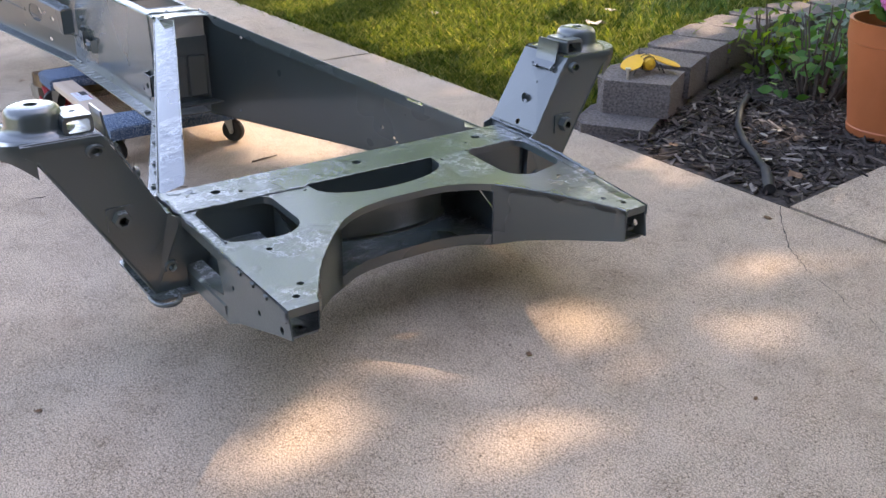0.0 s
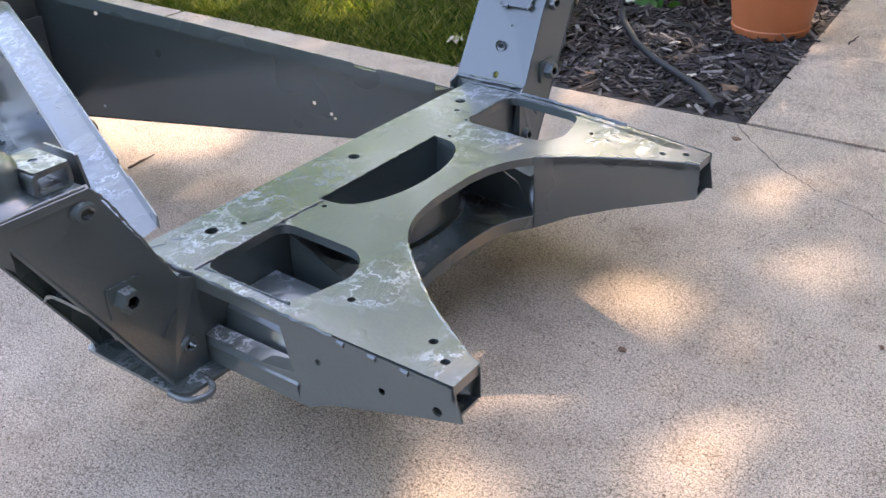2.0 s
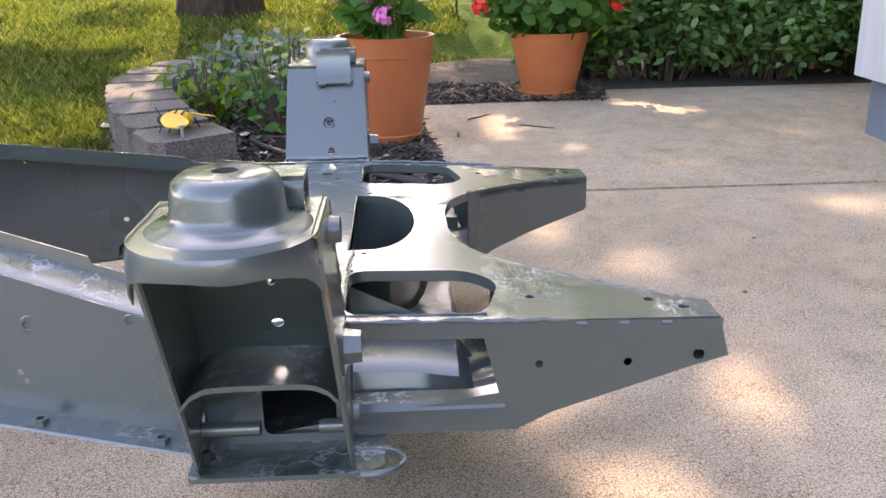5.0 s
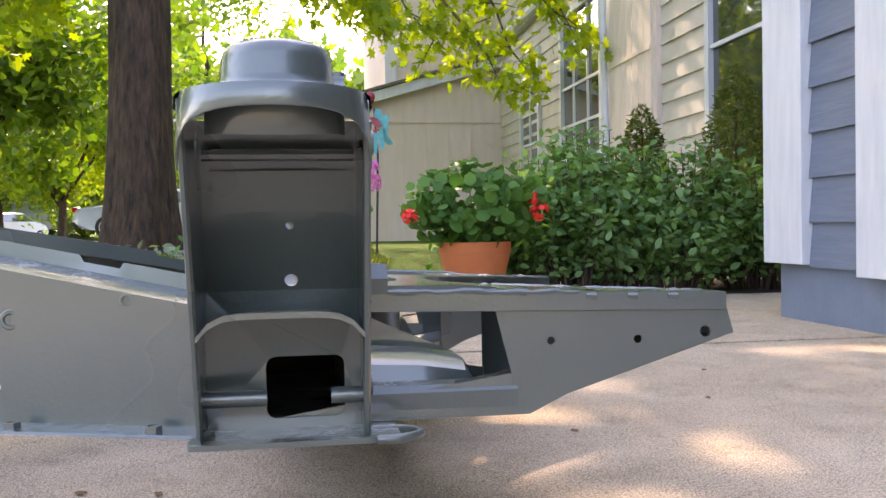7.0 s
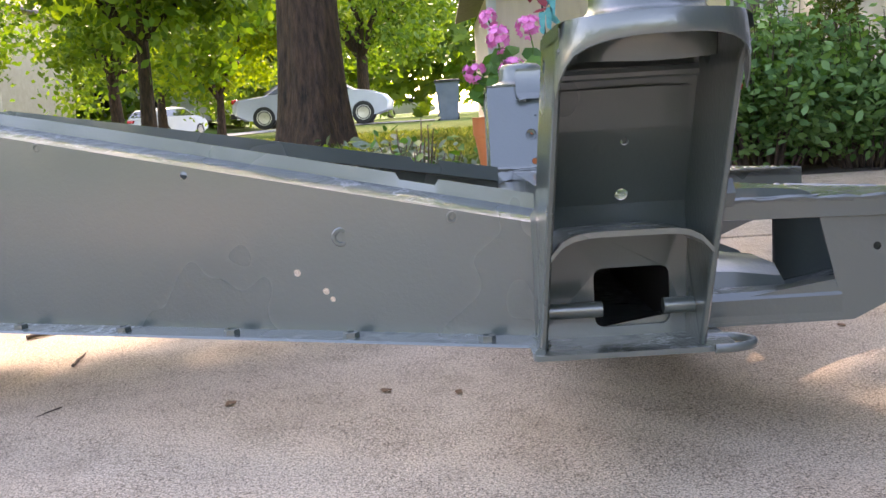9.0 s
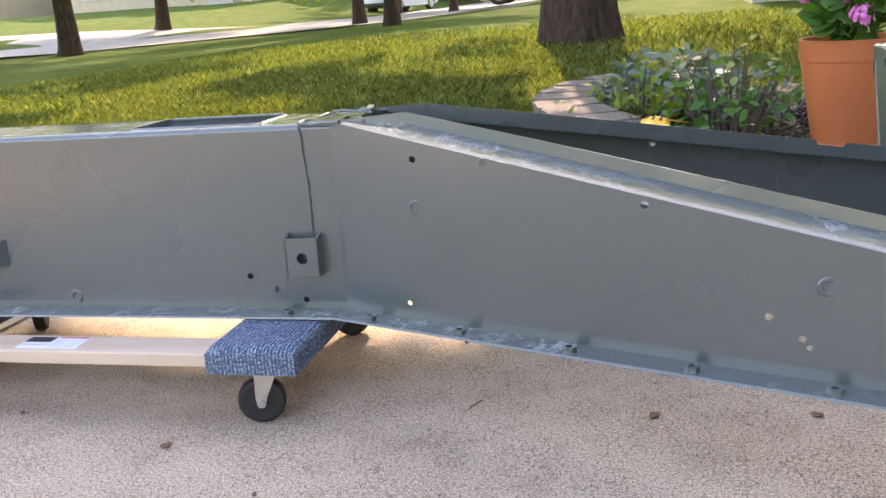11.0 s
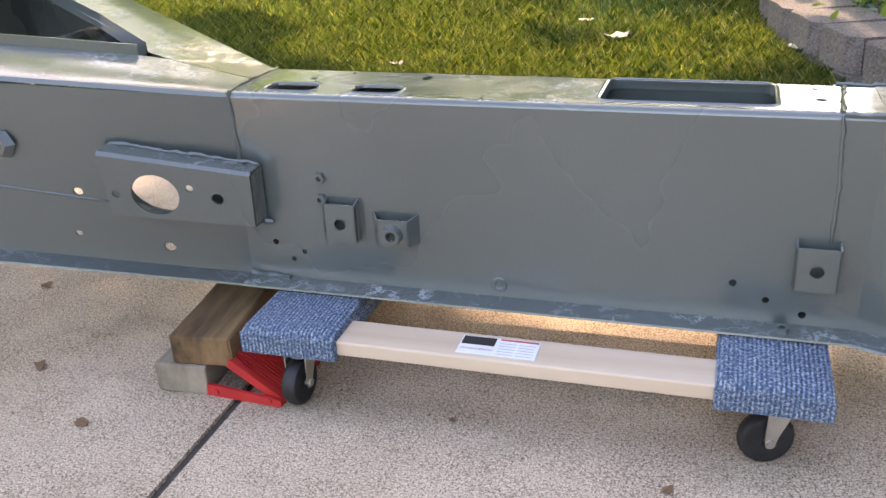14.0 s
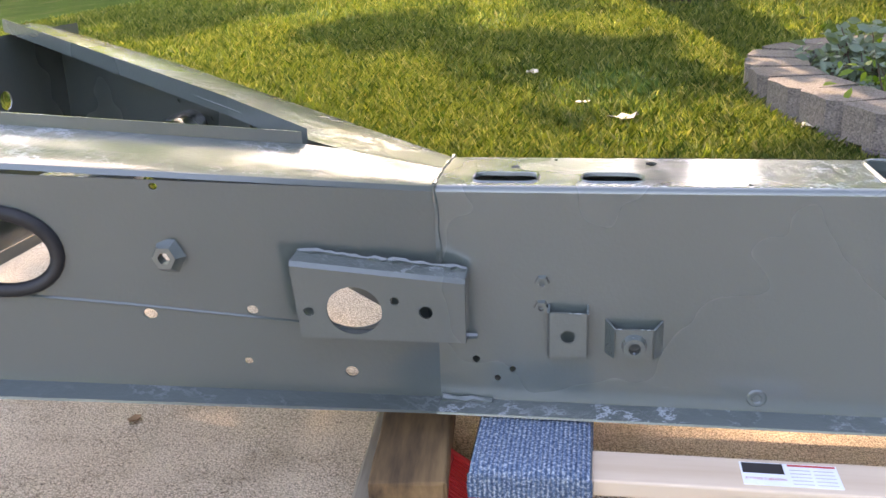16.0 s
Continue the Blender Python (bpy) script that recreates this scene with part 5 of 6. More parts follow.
for args in ((-9.7, 26.0, 10.0, 0.19, 4.2, TREE_LEAF, "young street tree with forked dark limbs and green crown", 21),
             (-17.2, 27.5, 10.0, 0.22, 4.6, TREE_LEAF, "street tree with spreading green crown on a lawn", 22),
             (-8.6, 34.0, 7.5, 0.16, 3.2, SUN_LEAF, "slender street tree with sunlit yellow-green leaves", 23),
             (-3.0, 33.0, 12.0, 0.25, 5.0, TREE_LEAF, "green street tree behind the parked cars", 24),
             (-13.5, 17.0, 11.0, 0.22, 4.6, SUN_LEAF, "sunlit street tree with yellow-green leaves", 25),
             (-6.0, 17.0, 10.0, 0.15, 3.8, TREE_LEAF, "green maple with fine branches on the lawn", 26),
             # next two stand out of view, added so the tail plate mirrors less sky
             (-13.5, 8.5, 11.0, 0.24, 4.8, TREE_LEAF, "unseen green street tree added to cover low sky", 28),
             (-20.5, 14.0, 12.0, 0.26, 5.2, TREE_LEAF, "tall unseen street tree added to cover low sky", 29),
             (-12.6, 40.0, 9.0, 0.22, 4.0, TREE_LEAF, "green tree beside the street", 27)):
    build_street_tree(*args)


def build_far_woods():
    npr = np.random.RandomState(5)
    pts = []
    for k in range(64):
        x = -75 + k * 1.75 + npr.uniform(-1, 1)
        y = 62 + npr.uniform(-5, 8)
        h = npr.uniform(8, 16)
        v = npr.normal(size=(330, 3))
        v /= np.linalg.norm(v, axis=1)[:, None]
        pts.append(np.array([x, y, h * 0.52]) + v * np.array([3.4, 3.0, h * 0.48]) * npr.uniform(0.6, 1.05, (330, 1)))
    # unseen clumps round the near side, added to hold back sky light
    for k in range(26):
        a = math.pi * (1.02 + 0.96 * k / 25)
        h = npr.uniform(6, 11)
        v = npr.normal(size=(220, 3))
        v /= np.linalg.norm(v, axis=1)[:, None]
        pts.append(np.array([40 * math.cos(a), 36 * math.sin(a), h * 0.5]) + v * np.array([2.6, 2.6, h * 0.5]) * npr.uniform(0.6, 1.05, (220, 1)))
    ob = link("far_woods", leaf_mesh("far_woods", np.concatenate(pts), 1.15, npr, LOBED, 1.0), TREE_LEAF)
    tagged(ob, "distant green trees behind the houses, plus an added unseen ring opposite", "trees", kind="stuff")


build_far_woods()


# ---- lawn, mulch and litter ----
def build_grass():
    n = 430000
    y = 1.20 + NPR.exponential(1.7, n)
    x = NPR.uniform(-6.5, 0.6, n)
    edge = np.interp(y, (1.2, 1.4, 1.69, 2.0, 2.35, 2.85, 3.3, 3.65, 3.9), (-0.52, -0.64, -0.78, -0.91, -1.05, -1.14, -1.09, -0.97, -0.4))
    ok = (y < 9.5) & ((x < edge) | (y > 3.9))
    bare = np.array([noise.noise(Vector((a * 0.9, b * 0.9, 1.0))) for a, b in zip(x, y)])
    ok &= NPR.uniform(size=n) < np.clip(1.0 - 1.5 * np.clip(bare - 0.05, 0, 1), 0.15, 1)
    x, y = x[ok], y[ok]
    m = len(x)
    z = np.array([rise(a, b) for a, b in zip(x, y)])
    h = NPR.uniform(0.02, 0.066, m)
    ang = NPR.uniform(0, 2 * np.pi, m)
    lean = NPR.uniform(0.1, 0.9, m) * h
    w = NPR.uniform(0.0007, 0.0015, m) * (1 + 0.25 * np.clip(y - 1.2, 0, 5))
    dx, dy = np.cos(ang), np.sin(ang)
    base = np.stack([x, y, z - 0.004], 1)
    side = np.stack([-dy * w, dx * w, np.zeros(m)], 1)
    midp = base + np.stack([dx * lean * 0.3, dy * lean * 0.3, h * 0.6], 1)
    tip = base + np.stack([dx * lean, dy * lean, h], 1)
    pts = np.stack([base - side, base + side, midp + side * 0.7, tip, midp - side * 0.7], 1)
    me = bpy.data.meshes.new("grass")
    me.vertices.add(m * 5)
    me.vertices.foreach_set("co", pts.reshape(-1))
    me.loops.add(m * 5)
    me.loops.foreach_set("vertex_index", np.arange(m * 5))
    me.polygons.add(m)
    me.polygons.foreach_set("loop_start", np.arange(m) * 5)
    me.update(calc_edges=True)
    tagged(link("grass", me, BLADE), "green lawn grass blades with thin dry patches", "grass", kind="stuff")


build_grass()


def in_bed(x, y):
    if y < 1.21 or y > 3.3:
        return False
    if x > 0.31 - 0.07 * (y - 1.2) and y < 2.74:
        return False
    left = -0.38 if y < 1.4 else -0.33 - 0.48 * min(1.0, (y - 1.3) / 1.3)
    return left < x < 1.1


def build_chips():
    rng = random.Random(8)
    verts, faces = [], []
    made = 0
    while made < 5200:
        x, y = rng.uniform(-0.9, 1.1), rng.uniform(1.2, 3.3)
        if not in_bed(x, y):
            continue
        made += 1
        L, w, t = rng.uniform(0.010, 0.042), rng.uniform(0.003, 0.008), rng.uniform(0.0015, 0.004)
        m = Matrix.Translation((x, y, rng.uniform(0.0, 0.014))) @ Euler((rng.gauss(0, 0.35), rng.gauss(0, 0.35), rng.uniform(0, 6.28))).to_matrix().to_4x4()
        k = len(verts)
        bend = rng.uniform(-0.006, 0.006)
        for u, v, q in ((-L, -w, 0), (L, -w * 0.6, 0), (L, w * 0.6, 0), (-L, w, 0), (-L, -w, t), (L, -w * 0.6, t), (L, w * 0.6, t), (-L, w, t)):
            verts.append(m @ Vector((u, v + bend * (u / L) ** 2, q)))
        faces += [(k, k + 3, k + 2, k + 1), (k + 4, k + 5, k + 6, k + 7), (k, k + 1, k + 5, k + 4), (k + 1, k + 2, k + 6, k + 5), (k + 2, k + 3, k + 7, k + 6), (k + 3, k, k + 4, k + 7)]
    me = bpy.data.meshes.new("bark_chips")
    me.from_pydata(verts, [], faces)
    ob = link("bark_chips", me, CHIP_MIX)
    tagged(ob, "loose dark shredded bark chips covering the bed", "mulch", kind="stuff")


CHIP_MIX, _t, _b = nodes_of("bark_chip_mix")
_g = _t.nodes.new("ShaderNodeNewGeometry")
_c = ramp(_t, [(0.0, (0.022, 0.016, 0.013)), (0.55, (0.065, 0.048, 0.038)), (0.88, (0.15, 0.12, 0.10)), (1.0, (0.34, 0.29, 0.24))], _g.outputs["Random Per Island"])
_t.links.new(mix(_t, _c, ramp(_t, [(0.3, (0.6,) * 3), (0.7, (1.2,) * 3)], tex(_t, 90, 3)), 1.0, "MULTIPLY"), _b.inputs["Base Color"])
_b.inputs["Roughness"].default_value = 0.9
build_chips()


def litter(name, x, y, z, size, mat, label, category, turn):
    rng = random.Random(int(turn * 7 + 1))
    ring = [(math.cos(a) * size * rng.uniform(0.55, 1.0), math.sin(a) * size * rng.uniform(0.35, 0.7)) for a in [2 * math.pi * k / 11 for k in range(11)]]
    bm = bmesh.new()
    c = bm.verts.new((0, 0, 0.004))
    rim = [bm.verts.new((u, v, size * rng.uniform(0.02, 0.35))) for u, v in ring]
    for a, b in zip(rim, rim[1:] + rim[:1]):
        bm.faces.new([c, a, b])
    ret = bmesh.ops.extrude_face_region(bm, geom=bm.faces[:])
    for v in [e for e in ret["geom"] if isinstance(e, bmesh.types.BMVert)]:
        v.co.z += 0.0012
    ob = part(name, bm, mat, None, "", True)
    ob.matrix_world = pose(x, y, z, 0, 0, turn)
    tagged(ob, label, category)


for k, (x, y, s_, m_) in enumerate(((-1.64, 2.34, 0.075, DEAD_LEAF), (-0.99, 2.20, 0.06, DEAD_LEAF), (-2.05, 3.2, 0.05, DEAD_LEAF), (-0.78, 1.42, 0.05, DEAD_LEAF), (-2.4, 1.9, 0.04, DEAD_LEAF), (-1.8, 2.6, 0.04, DEAD_LEAF))):
    litter("dry_leaf", x, y, rise(x, y) + 0.035, s_, m_, "curled pale dry leaf lying on the grass", "leaf", 40 * k)
for k, (x, y, s_, m_) in enumerate(((0.05, 1.42, 0.035, DEAD_LEAF), (-0.05, 1.55, 0.03, BROWN_LEAF), (-0.33, 1.75, 0.03, DEAD_LEAF), (0.2, 1.38, 0.035, BROWN_LEAF), (-0.1, 1.7, 0.025, DEAD_LEAF), (-0.45, 2.1, 0.035, DEAD_LEAF), (-0.2, 1.3, 0.025, BROWN_LEAF), (0.02, 1.75, 0.022, DEAD_LEAF))):
    litter("dry_leaf", x, y, 0.014, s_, m_, "curled brown dry leaf on the mulch", "leaf", 55 * k + 11)
for k, (x, y, s_) in enumerate(((0.33, 1.08, 0.014), (0.485, 0.107, 0.010), (-0.53, -0.143, 0.012), (-0.19, -0.148, 0.010), (-1.57, -0.214, 0.009), (-0.30, -0.12, 0.012), (0.95, -0.2, 0.009), (-1.25, -0.30, 0.012), (-1.32, -0.5, 0.012), (-1.05, -0.42, 0.007), (-2.3, -0.22, 0.02), (-2.12, -0.35, 0.018), (-2.5, -0.3, 0.016), (0.12, -0.75, 0.009), (0.52, -0.62, 0.012), (-2.5, 0.05, 0.018), (0.85, 0.35, 0.007), (1.0, 0.7, 0.008), (0.62, -0.72, 0.006))):
    litter("leaf_fragment", x, y, 0.001, s_, BROWN_LEAF, "small dark brown leaf crumb on concrete", "leaf", 31 * k + 3)
for x0, y0, x1, y1, r_ in ((-1.07, 0.39, -1.0, 0.45, 0.005), (-0.875, 0.13, -0.883, 0.22, 0.0032), (-0.80, -0.11, -0.818, -0.15, 0.0012), (0.43, 2.35, 0.52, 2.45, 0.004), (0.62, 2.2, 0.75, 2.12, 0.004), (-0.95, -0.47, -0.96, -0.51, 0.0010), (0.36, 2.0, 0.37, 2.1, 0.003)):
    rr = random.Random(int(x0 * 1000))
    pts = [(x0 + (x1 - x0) * q + rr.uniform(-0.004, 0.004), y0 + (y1 - y0) * q + rr.uniform(-0.004, 0.004), r_ + 0.0005 + 0.002 * rr.random()) for q in (0, 0.25, 0.5, 0.75, 1)]
    tagged(part("twig", tube(pts, [r_, r_ * 0.9, r_ * 1.05, r_ * 0.7, r_ * 0.4], 6), TWIG, None, "", True), "thin dry brown twig lying on concrete", "twig")


# ---- garden ornaments, hose, pots ----
def build_bee():
    root = thing("garden_ornament", "yellow and black metal bee ornament perched on the wall", "ornament", (-0.55, 1.52, 0.152))
    root.rotation_euler = (0, 0, radians(-20))
    part("body", lathe([(0.0005, -0.055), (0.018, -0.045), (0.026, -0.02), (0.027, 0.01), (0.02, 0.035), (0.0005, 0.045)], (0, 0, 0.035), 20, axis="x"), YELLOW, root, "", True)
    for x in (-0.03, -0.005, 0.02):
        part("stripe", lathe([(0.0265, -0.004), (0.0285, 0.0), (0.0265, 0.004)], (x, 0, 0.035), 20, axis="x"), BLACK, root, "", True)
    part("head", lathe([(0.0005, -0.018), (0.013, -0.012), (0.018, 0), (0.013, 0.012), (0.0005, 0.018)], (-0.065, 0, 0.03), 16, axis="x"), BLACK, root, "", True)
    for sg in (-1, 1):
        wing = fillet([(-0.035, 0.01), (0.01, 0.012), (0.07, 0.055), (0.075, 0.10), (0.02, 0.115), (-0.03, 0.07)], 0.03, 6)
        w = part("wing", slab(wing, [], lambda u, v, q, sg=sg: Vector((u, sg * v, 0.055 - 0.22 * v + q - 0.1 * u)), 0.003), YELLOW, root, "yellow spiral-stamped wing", True)
        for k in range(3):
            part("leg", tube([(-0.03 + 0.025 * k, sg * 0.015, 0.025), (-0.035 + 0.03 * k, sg * 0.045, 0.03), (-0.04 + 0.035 * k, sg * 0.06, 0.0)], 0.0025, 6), BLACK, root)
    part("antenna", tube([(-0.075, 0.008, 0.04), (-0.10, 0.02, 0.065)], 0.002, 5), BLACK, root)


build_bee()
tagged(part("bolt", lathe([(0.0005, 0.150), (0.005, 0.150), (0.005, 0.182), (0.010, 0.182), (0.010, 0.190), (0.0005, 0.191)], (-0.52, 1.40, 0), 8), STEEL, None, "", True), "steel bolt standing on the wall block", "bolt")
tagged(part("hose", tube([(-0.42, 1.98, 0.0), (-0.40, 1.93, 0.03), (-0.33, 1.80, 0.028), (-0.20, 1.62, 0.026), (-0.08, 1.50, 0.024), (0.03, 1.42, 0.02), (0.13, 1.34, 0.018)], 0.011, 10), BLACK, None, "", True), "black garden hose end lying on the mulch", "hose")
hose_end = tagged(part("hose_fitting", tube([(0.12, 1.345, 0.02), (0.17, 1.29, 0.019), (0.171, 1.289, 0.019), (0.225, 1.225, 0.018)], [0.0155, 0.0155, 0.0185, 0.0175], 12), BLACK, None, "", True), "black plastic hose fitting on the mulch", "hose fitting")


def build_pot(x, y, z, r, h, label):
    root = thing("flower_pot", label, "flower pot", (x, y, z), group="terracotta pots")
    b = r * 0.70
    prof = [(0.002, 0.0), (b - 0.01, 0.0), (b, 0.008), (b + 0.004, 0.03), (b + 0.001, 0.034), (r * 0.95, h * 0.80), (r * 0.955, h * 0.815), (r * 0.975, h * 0.82), (r * 0.985, h * 0.84), (r * 0.985, h * 0.985), (r * 1.0, h), (r * 0.93, h), (r * 0.91, h * 0.9), (b * 0.95, 0.05)]
    part("pot", lathe(prof, (0, 0, 0), 48), TERRACOTTA, root, "orange terracotta-coloured plastic pot", True)
    part("soil", lathe([(0.001, h * 0.88), (r * 0.905, h * 0.87)], (0, 0, 0), 28), MULCH, root, "dark potting soil")
    return root


def stems(root, name, tips, base_r, r, mat, rng, z0):
    bm = bmesh.new()
    for t in tips:
        a = rng.uniform(0, 6.28)
        p0 = Vector((math.cos(a) * base_r, math.sin(a) * base_r, z0))
        limb(p0, t, r, r * 0.6, rng, bm, 4, 0.05)
    ob = part(name, bm, mat, root, "", True)
    ob["kind"] = "stuff"


def bloom(root, at, r, mat, seed, label):
    rng = random.Random(seed)
    bm = bmesh.new()
    for _ in range(34):
        d = Vector((rng.gauss(0, 1), rng.gauss(0, 1), rng.gauss(0.4, 1))).normalized()
        c = Vector(at) + d * r * Vector((1, 1, 0.7)).length / 1.6 * rng.uniform(0.65, 1)
        m = d.to_track_quat("Z", "Y").to_matrix().to_4x4()
        vs = [bm.verts.new(c + (m @ Vector((math.cos(a) * r * 0.36 * (1 if i % 2 else 0.72), math.sin(a) * r * 0.36 * (1 if i % 2 else 0.72), r * 0.08 * (i % 2))))) for i, a in enumerate([2 * math.pi * k / 10 for k in range(10)])]
        bm.faces.new(vs)
    return part("bloom", bm, mat, root, label)


def geranium(root, h, spread, height, n, blooms, mat, label, seed, leaf=0.075):
    rng, npr = random.Random(seed), np.random.RandomState(seed)
    pts = []
    while len(pts) < n:
        v = Vector((rng.gauss(0, 1), rng.gauss(0, 1), rng.gauss(0, 1))).normalized() * rng.uniform(0.55, 1.0)
        p = (v.x * spread, v.y * spread * 0.8, h + height * 0.42 + v.z * height * 0.55)
        if p[2] > h - 0.06:
            pts.append(p)
    ob = link("foliage", leaf_mesh("foliage", pts, leaf, npr, ROUND, 0.7, (0, -0.35, 0.9)), GERANIUM_LEAF, root, "rounded green geranium leaves")
    ob["kind"] = "stuff"
    tips = [Vector(p) for p in rng.sample(pts, 24)] + [Vector(b[:3]) for b in blooms]
    stems(root, "stem", tips, 0.05, 0.004, GERANIUM_LEAF, rng, h * 0.86)
    for k, (x, y, z, r) in enumerate(blooms):
        bloom(root, (x, y, z), r, mat, seed + k, label)


pot_a = build_pot(0.10, 2.02, 0.0, 0.178, 0.385, "orange terracotta pot with pink geraniums on mulch")
geranium(pot_a, 0.385, 0.17, 0.24, 90, [(-0.07, -0.10, 0.66, 0.05), (-0.03, -0.13, 0.54, 0.055), (-0.16, -0.05, 0.55, 0.042), (0.00, -0.12, 0.46, 0.038), (0.05, -0.02, 0.70, 0.05), (0.17, -0.02, 0.60, 0.04), (0.19, 0.05, 0.55, 0.038), (-0.10, -0.03, 0.74, 0.04)], PINK, "pink geranium flower head", 31)
pot_b = build_pot(0.85, 2.93, 0.0, 0.180, 0.30, "orange terracotta pot with red geraniums beside the path")
geranium(pot_b, 0.30, 0.36, 0.40, 620, [(-0.34, -0.18, 0.42, 0.042), (0.28, -0.18, 0.44, 0.045), (0.25, -0.16, 0.50, 0.035)], SCARLET, "scarlet geranium flower head", 32, 0.064)


def build_stake():
    root = thing("garden_stake", "teal and dark red metal flower on a thin black stake", "garden stake", (0.57, 5.3, rise(0.57, 5.3)))
    part("stake", tube([(0, 0, 0), (0.02, 0, 0.75), (0.0, 0, 1.1)], 0.008, 8), BLACK, root)
    for k in range(6):
        a = -0.9 + k * 0.42
        part("petal", slab(fillet([(0, 0.0), (0.035, 0.07), (0.025, 0.16), (-0.02, 0.17), (-0.035, 0.07)], 0.02), [], lambda u, v, w, a=a, k=k: Vector((0.03 + math.sin(a) * v * 0.6 + u, 0.02 * k - 0.05 + w, 0.95 + math.cos(a * 2) * v * 0.9)), 0.003), TEAL if k > 1 else CRIMSON, root)
    for x, z in ((-0.06, 1.12), (-0.03, 1.18), (-0.08, 1.05)):
        part("bud", lathe([(0.001, 0.05), (0.03, 0.02), (0.035, 0), (0.02, -0.04), (0.001, -0.06)], (x, -0.03, z), 12), CRIMSON, root, "dark red metal bud", True)
    for x, z in ((0.05, 0.95), (0.0, 0.92), (0.08, 1.05)):
        part("leaf", slab(fillet([(x - 0.025, z), (x + 0.025, z), (x + 0.01, z - 0.16), (x - 0.02, z - 0.14)], 0.015), [], lambda u, v, w: Vector((u, -0.04 + w, v)), 0.003), TEAL, root, "teal metal leaf")


build_stake()


# ---- shrubs ----
def build_shrub(name, x, y, rx, ry, h, n, mat, label, seed, leaf=0.054, shape=OVAL, sprays=70):
    rng, npr = random.Random(seed), np.random.RandomState(seed)
    root = thing(name, label, "shrub", (x, y, 0.0))
    bm = bmesh.new()
    pts = []
    per = n // sprays
    for _ in range(sprays):
        a, q = rng.uniform(0, 6.28), math.sqrt(rng.random())
        ztop = h * (1 - 0.45 * q * q) * rng.uniform(0.55, 1.05)
        p1 = Vector((math.cos(a) * rx * q, math.sin(a) * ry * q, ztop))
        p0 = Vector((p1.x * 0.45, p1.y * 0.45, 0))
        limb(p0, p1, 0.006, 0.002, rng, bm, 4, 0.05)
        for _ in range(per):
            t = 0.25 + 0.75 * rng.random() ** 0.8
            c = p0.lerp(p1, t)
            d = Vector((rng.gauss(0, 1), rng.gauss(0, 1), rng.gauss(0, 0.35))) * 0.085
            pts.append((c.x + d.x, c.y + d.y, max(0.02, c.z + d.z)))
    st = part("stem", bm, TWIG, root, "", True)
    st["kind"] = "stuff"
    ob = link("leaves", leaf_mesh("leaves", pts, leaf, npr, shape, 0.6, (0, -0.2, 0.9)), mat, root)
    ob["kind"] = "stuff"


build_shrub("nandina_shrub", 1.50, 3.42, 0.42, 0.34, 0.88, 5000, DARK_LEAF, "dark green feathery shrub with small pointed leaves", 41)
build_shrub("nandina_shrub", 2.05, 3.40, 0.46, 0.38, 0.84, 5200, DARK_LEAF, "dense dark green shrub beside the path", 42)
build_shrub("nandina_shrub", 2.60, 3.45, 0.42, 0.36, 0.78, 4000, DARK_LEAF, "dark green leafy shrub near the house wall", 43)
build_shrub("nandina_shrub", 1.75, 3.75, 0.5, 0.35, 1.02, 4000, DARK_LEAF, "tall dark green shrub below the windows", 44)
build_shrub("nandina_shrub", 1.15, 3.55, 0.25, 0.28, 0.55, 1400, DARK_LEAF, "low dark green shrub behind a flower pot", 45)
build_shrub("sage_plant", -0.25, 2.45, 0.22, 0.18, 0.30, 420, SAGE, "wilting grey-green sage with brown stems", 46, 0.04, OVAL, 30)
build_shrub("sage_plant", -0.52, 2.60, 0.22, 0.18, 0.26, 420, SAGE, "grey-green sage plant in the bed", 47, 0.04, OVAL, 26)
build_shrub("sage_plant", -0.52, 3.12, 0.30, 0.26, 0.34, 900, SAGE, "bushy grey-green sage behind the garden wall", 53, 0.06, OVAL, 40)
build_shrub("perennial_plant", -0.30, 2.20, 0.20, 0.16, 0.42, 150, GERANIUM_LEAF, "leggy garden perennial with dry brown stalks", 48, 0.05, OVAL, 30)
build_shrub("perennial_plant", -0.62, 2.35, 0.14, 0.14, 0.34, 200, TREE_LEAF, "green leafy perennial behind the garden wall", 49, 0.05, OVAL, 20)


def build_cone(x, y, r, h, label, seed):
    npr = np.random.RandomState(seed)
    root = thing("dwarf_spruce", label, "evergreen", (x, y, 0))
    part("trunk", tube([(0, 0, 0), (0, 0, h * 0.9)], [0.025, 0.006], 8), BARK, root, "", True)
    q = 1 - npr.uniform(0, 1, 6500) ** 0.6
    a = npr.uniform(0, 6.28, 6500)
    rr = r * np.sqrt(1 - q) ** 1.1 * npr.uniform(0.7, 1.05, 6500) * (1 + 0.12 * np.sin(a * 5 + q * 20))
    pts = np.stack([rr * np.cos(a), rr * np.sin(a), 0.1 + q * (h - 0.1)], 1)
    ob = link("needles", leaf_mesh("needles", pts, 0.055, npr, NEEDLE, 0.9, (0, 0, 0.6)), YEW, root)
    ob["kind"] = "stuff"


build_cone(2.12, 4.0, 0.26, 1.12, "small conical dark green spruce by the window", 51)
build_cone(2.72, 3.95, 0.34, 1.36, "conical yellow-green spruce by the window", 52)


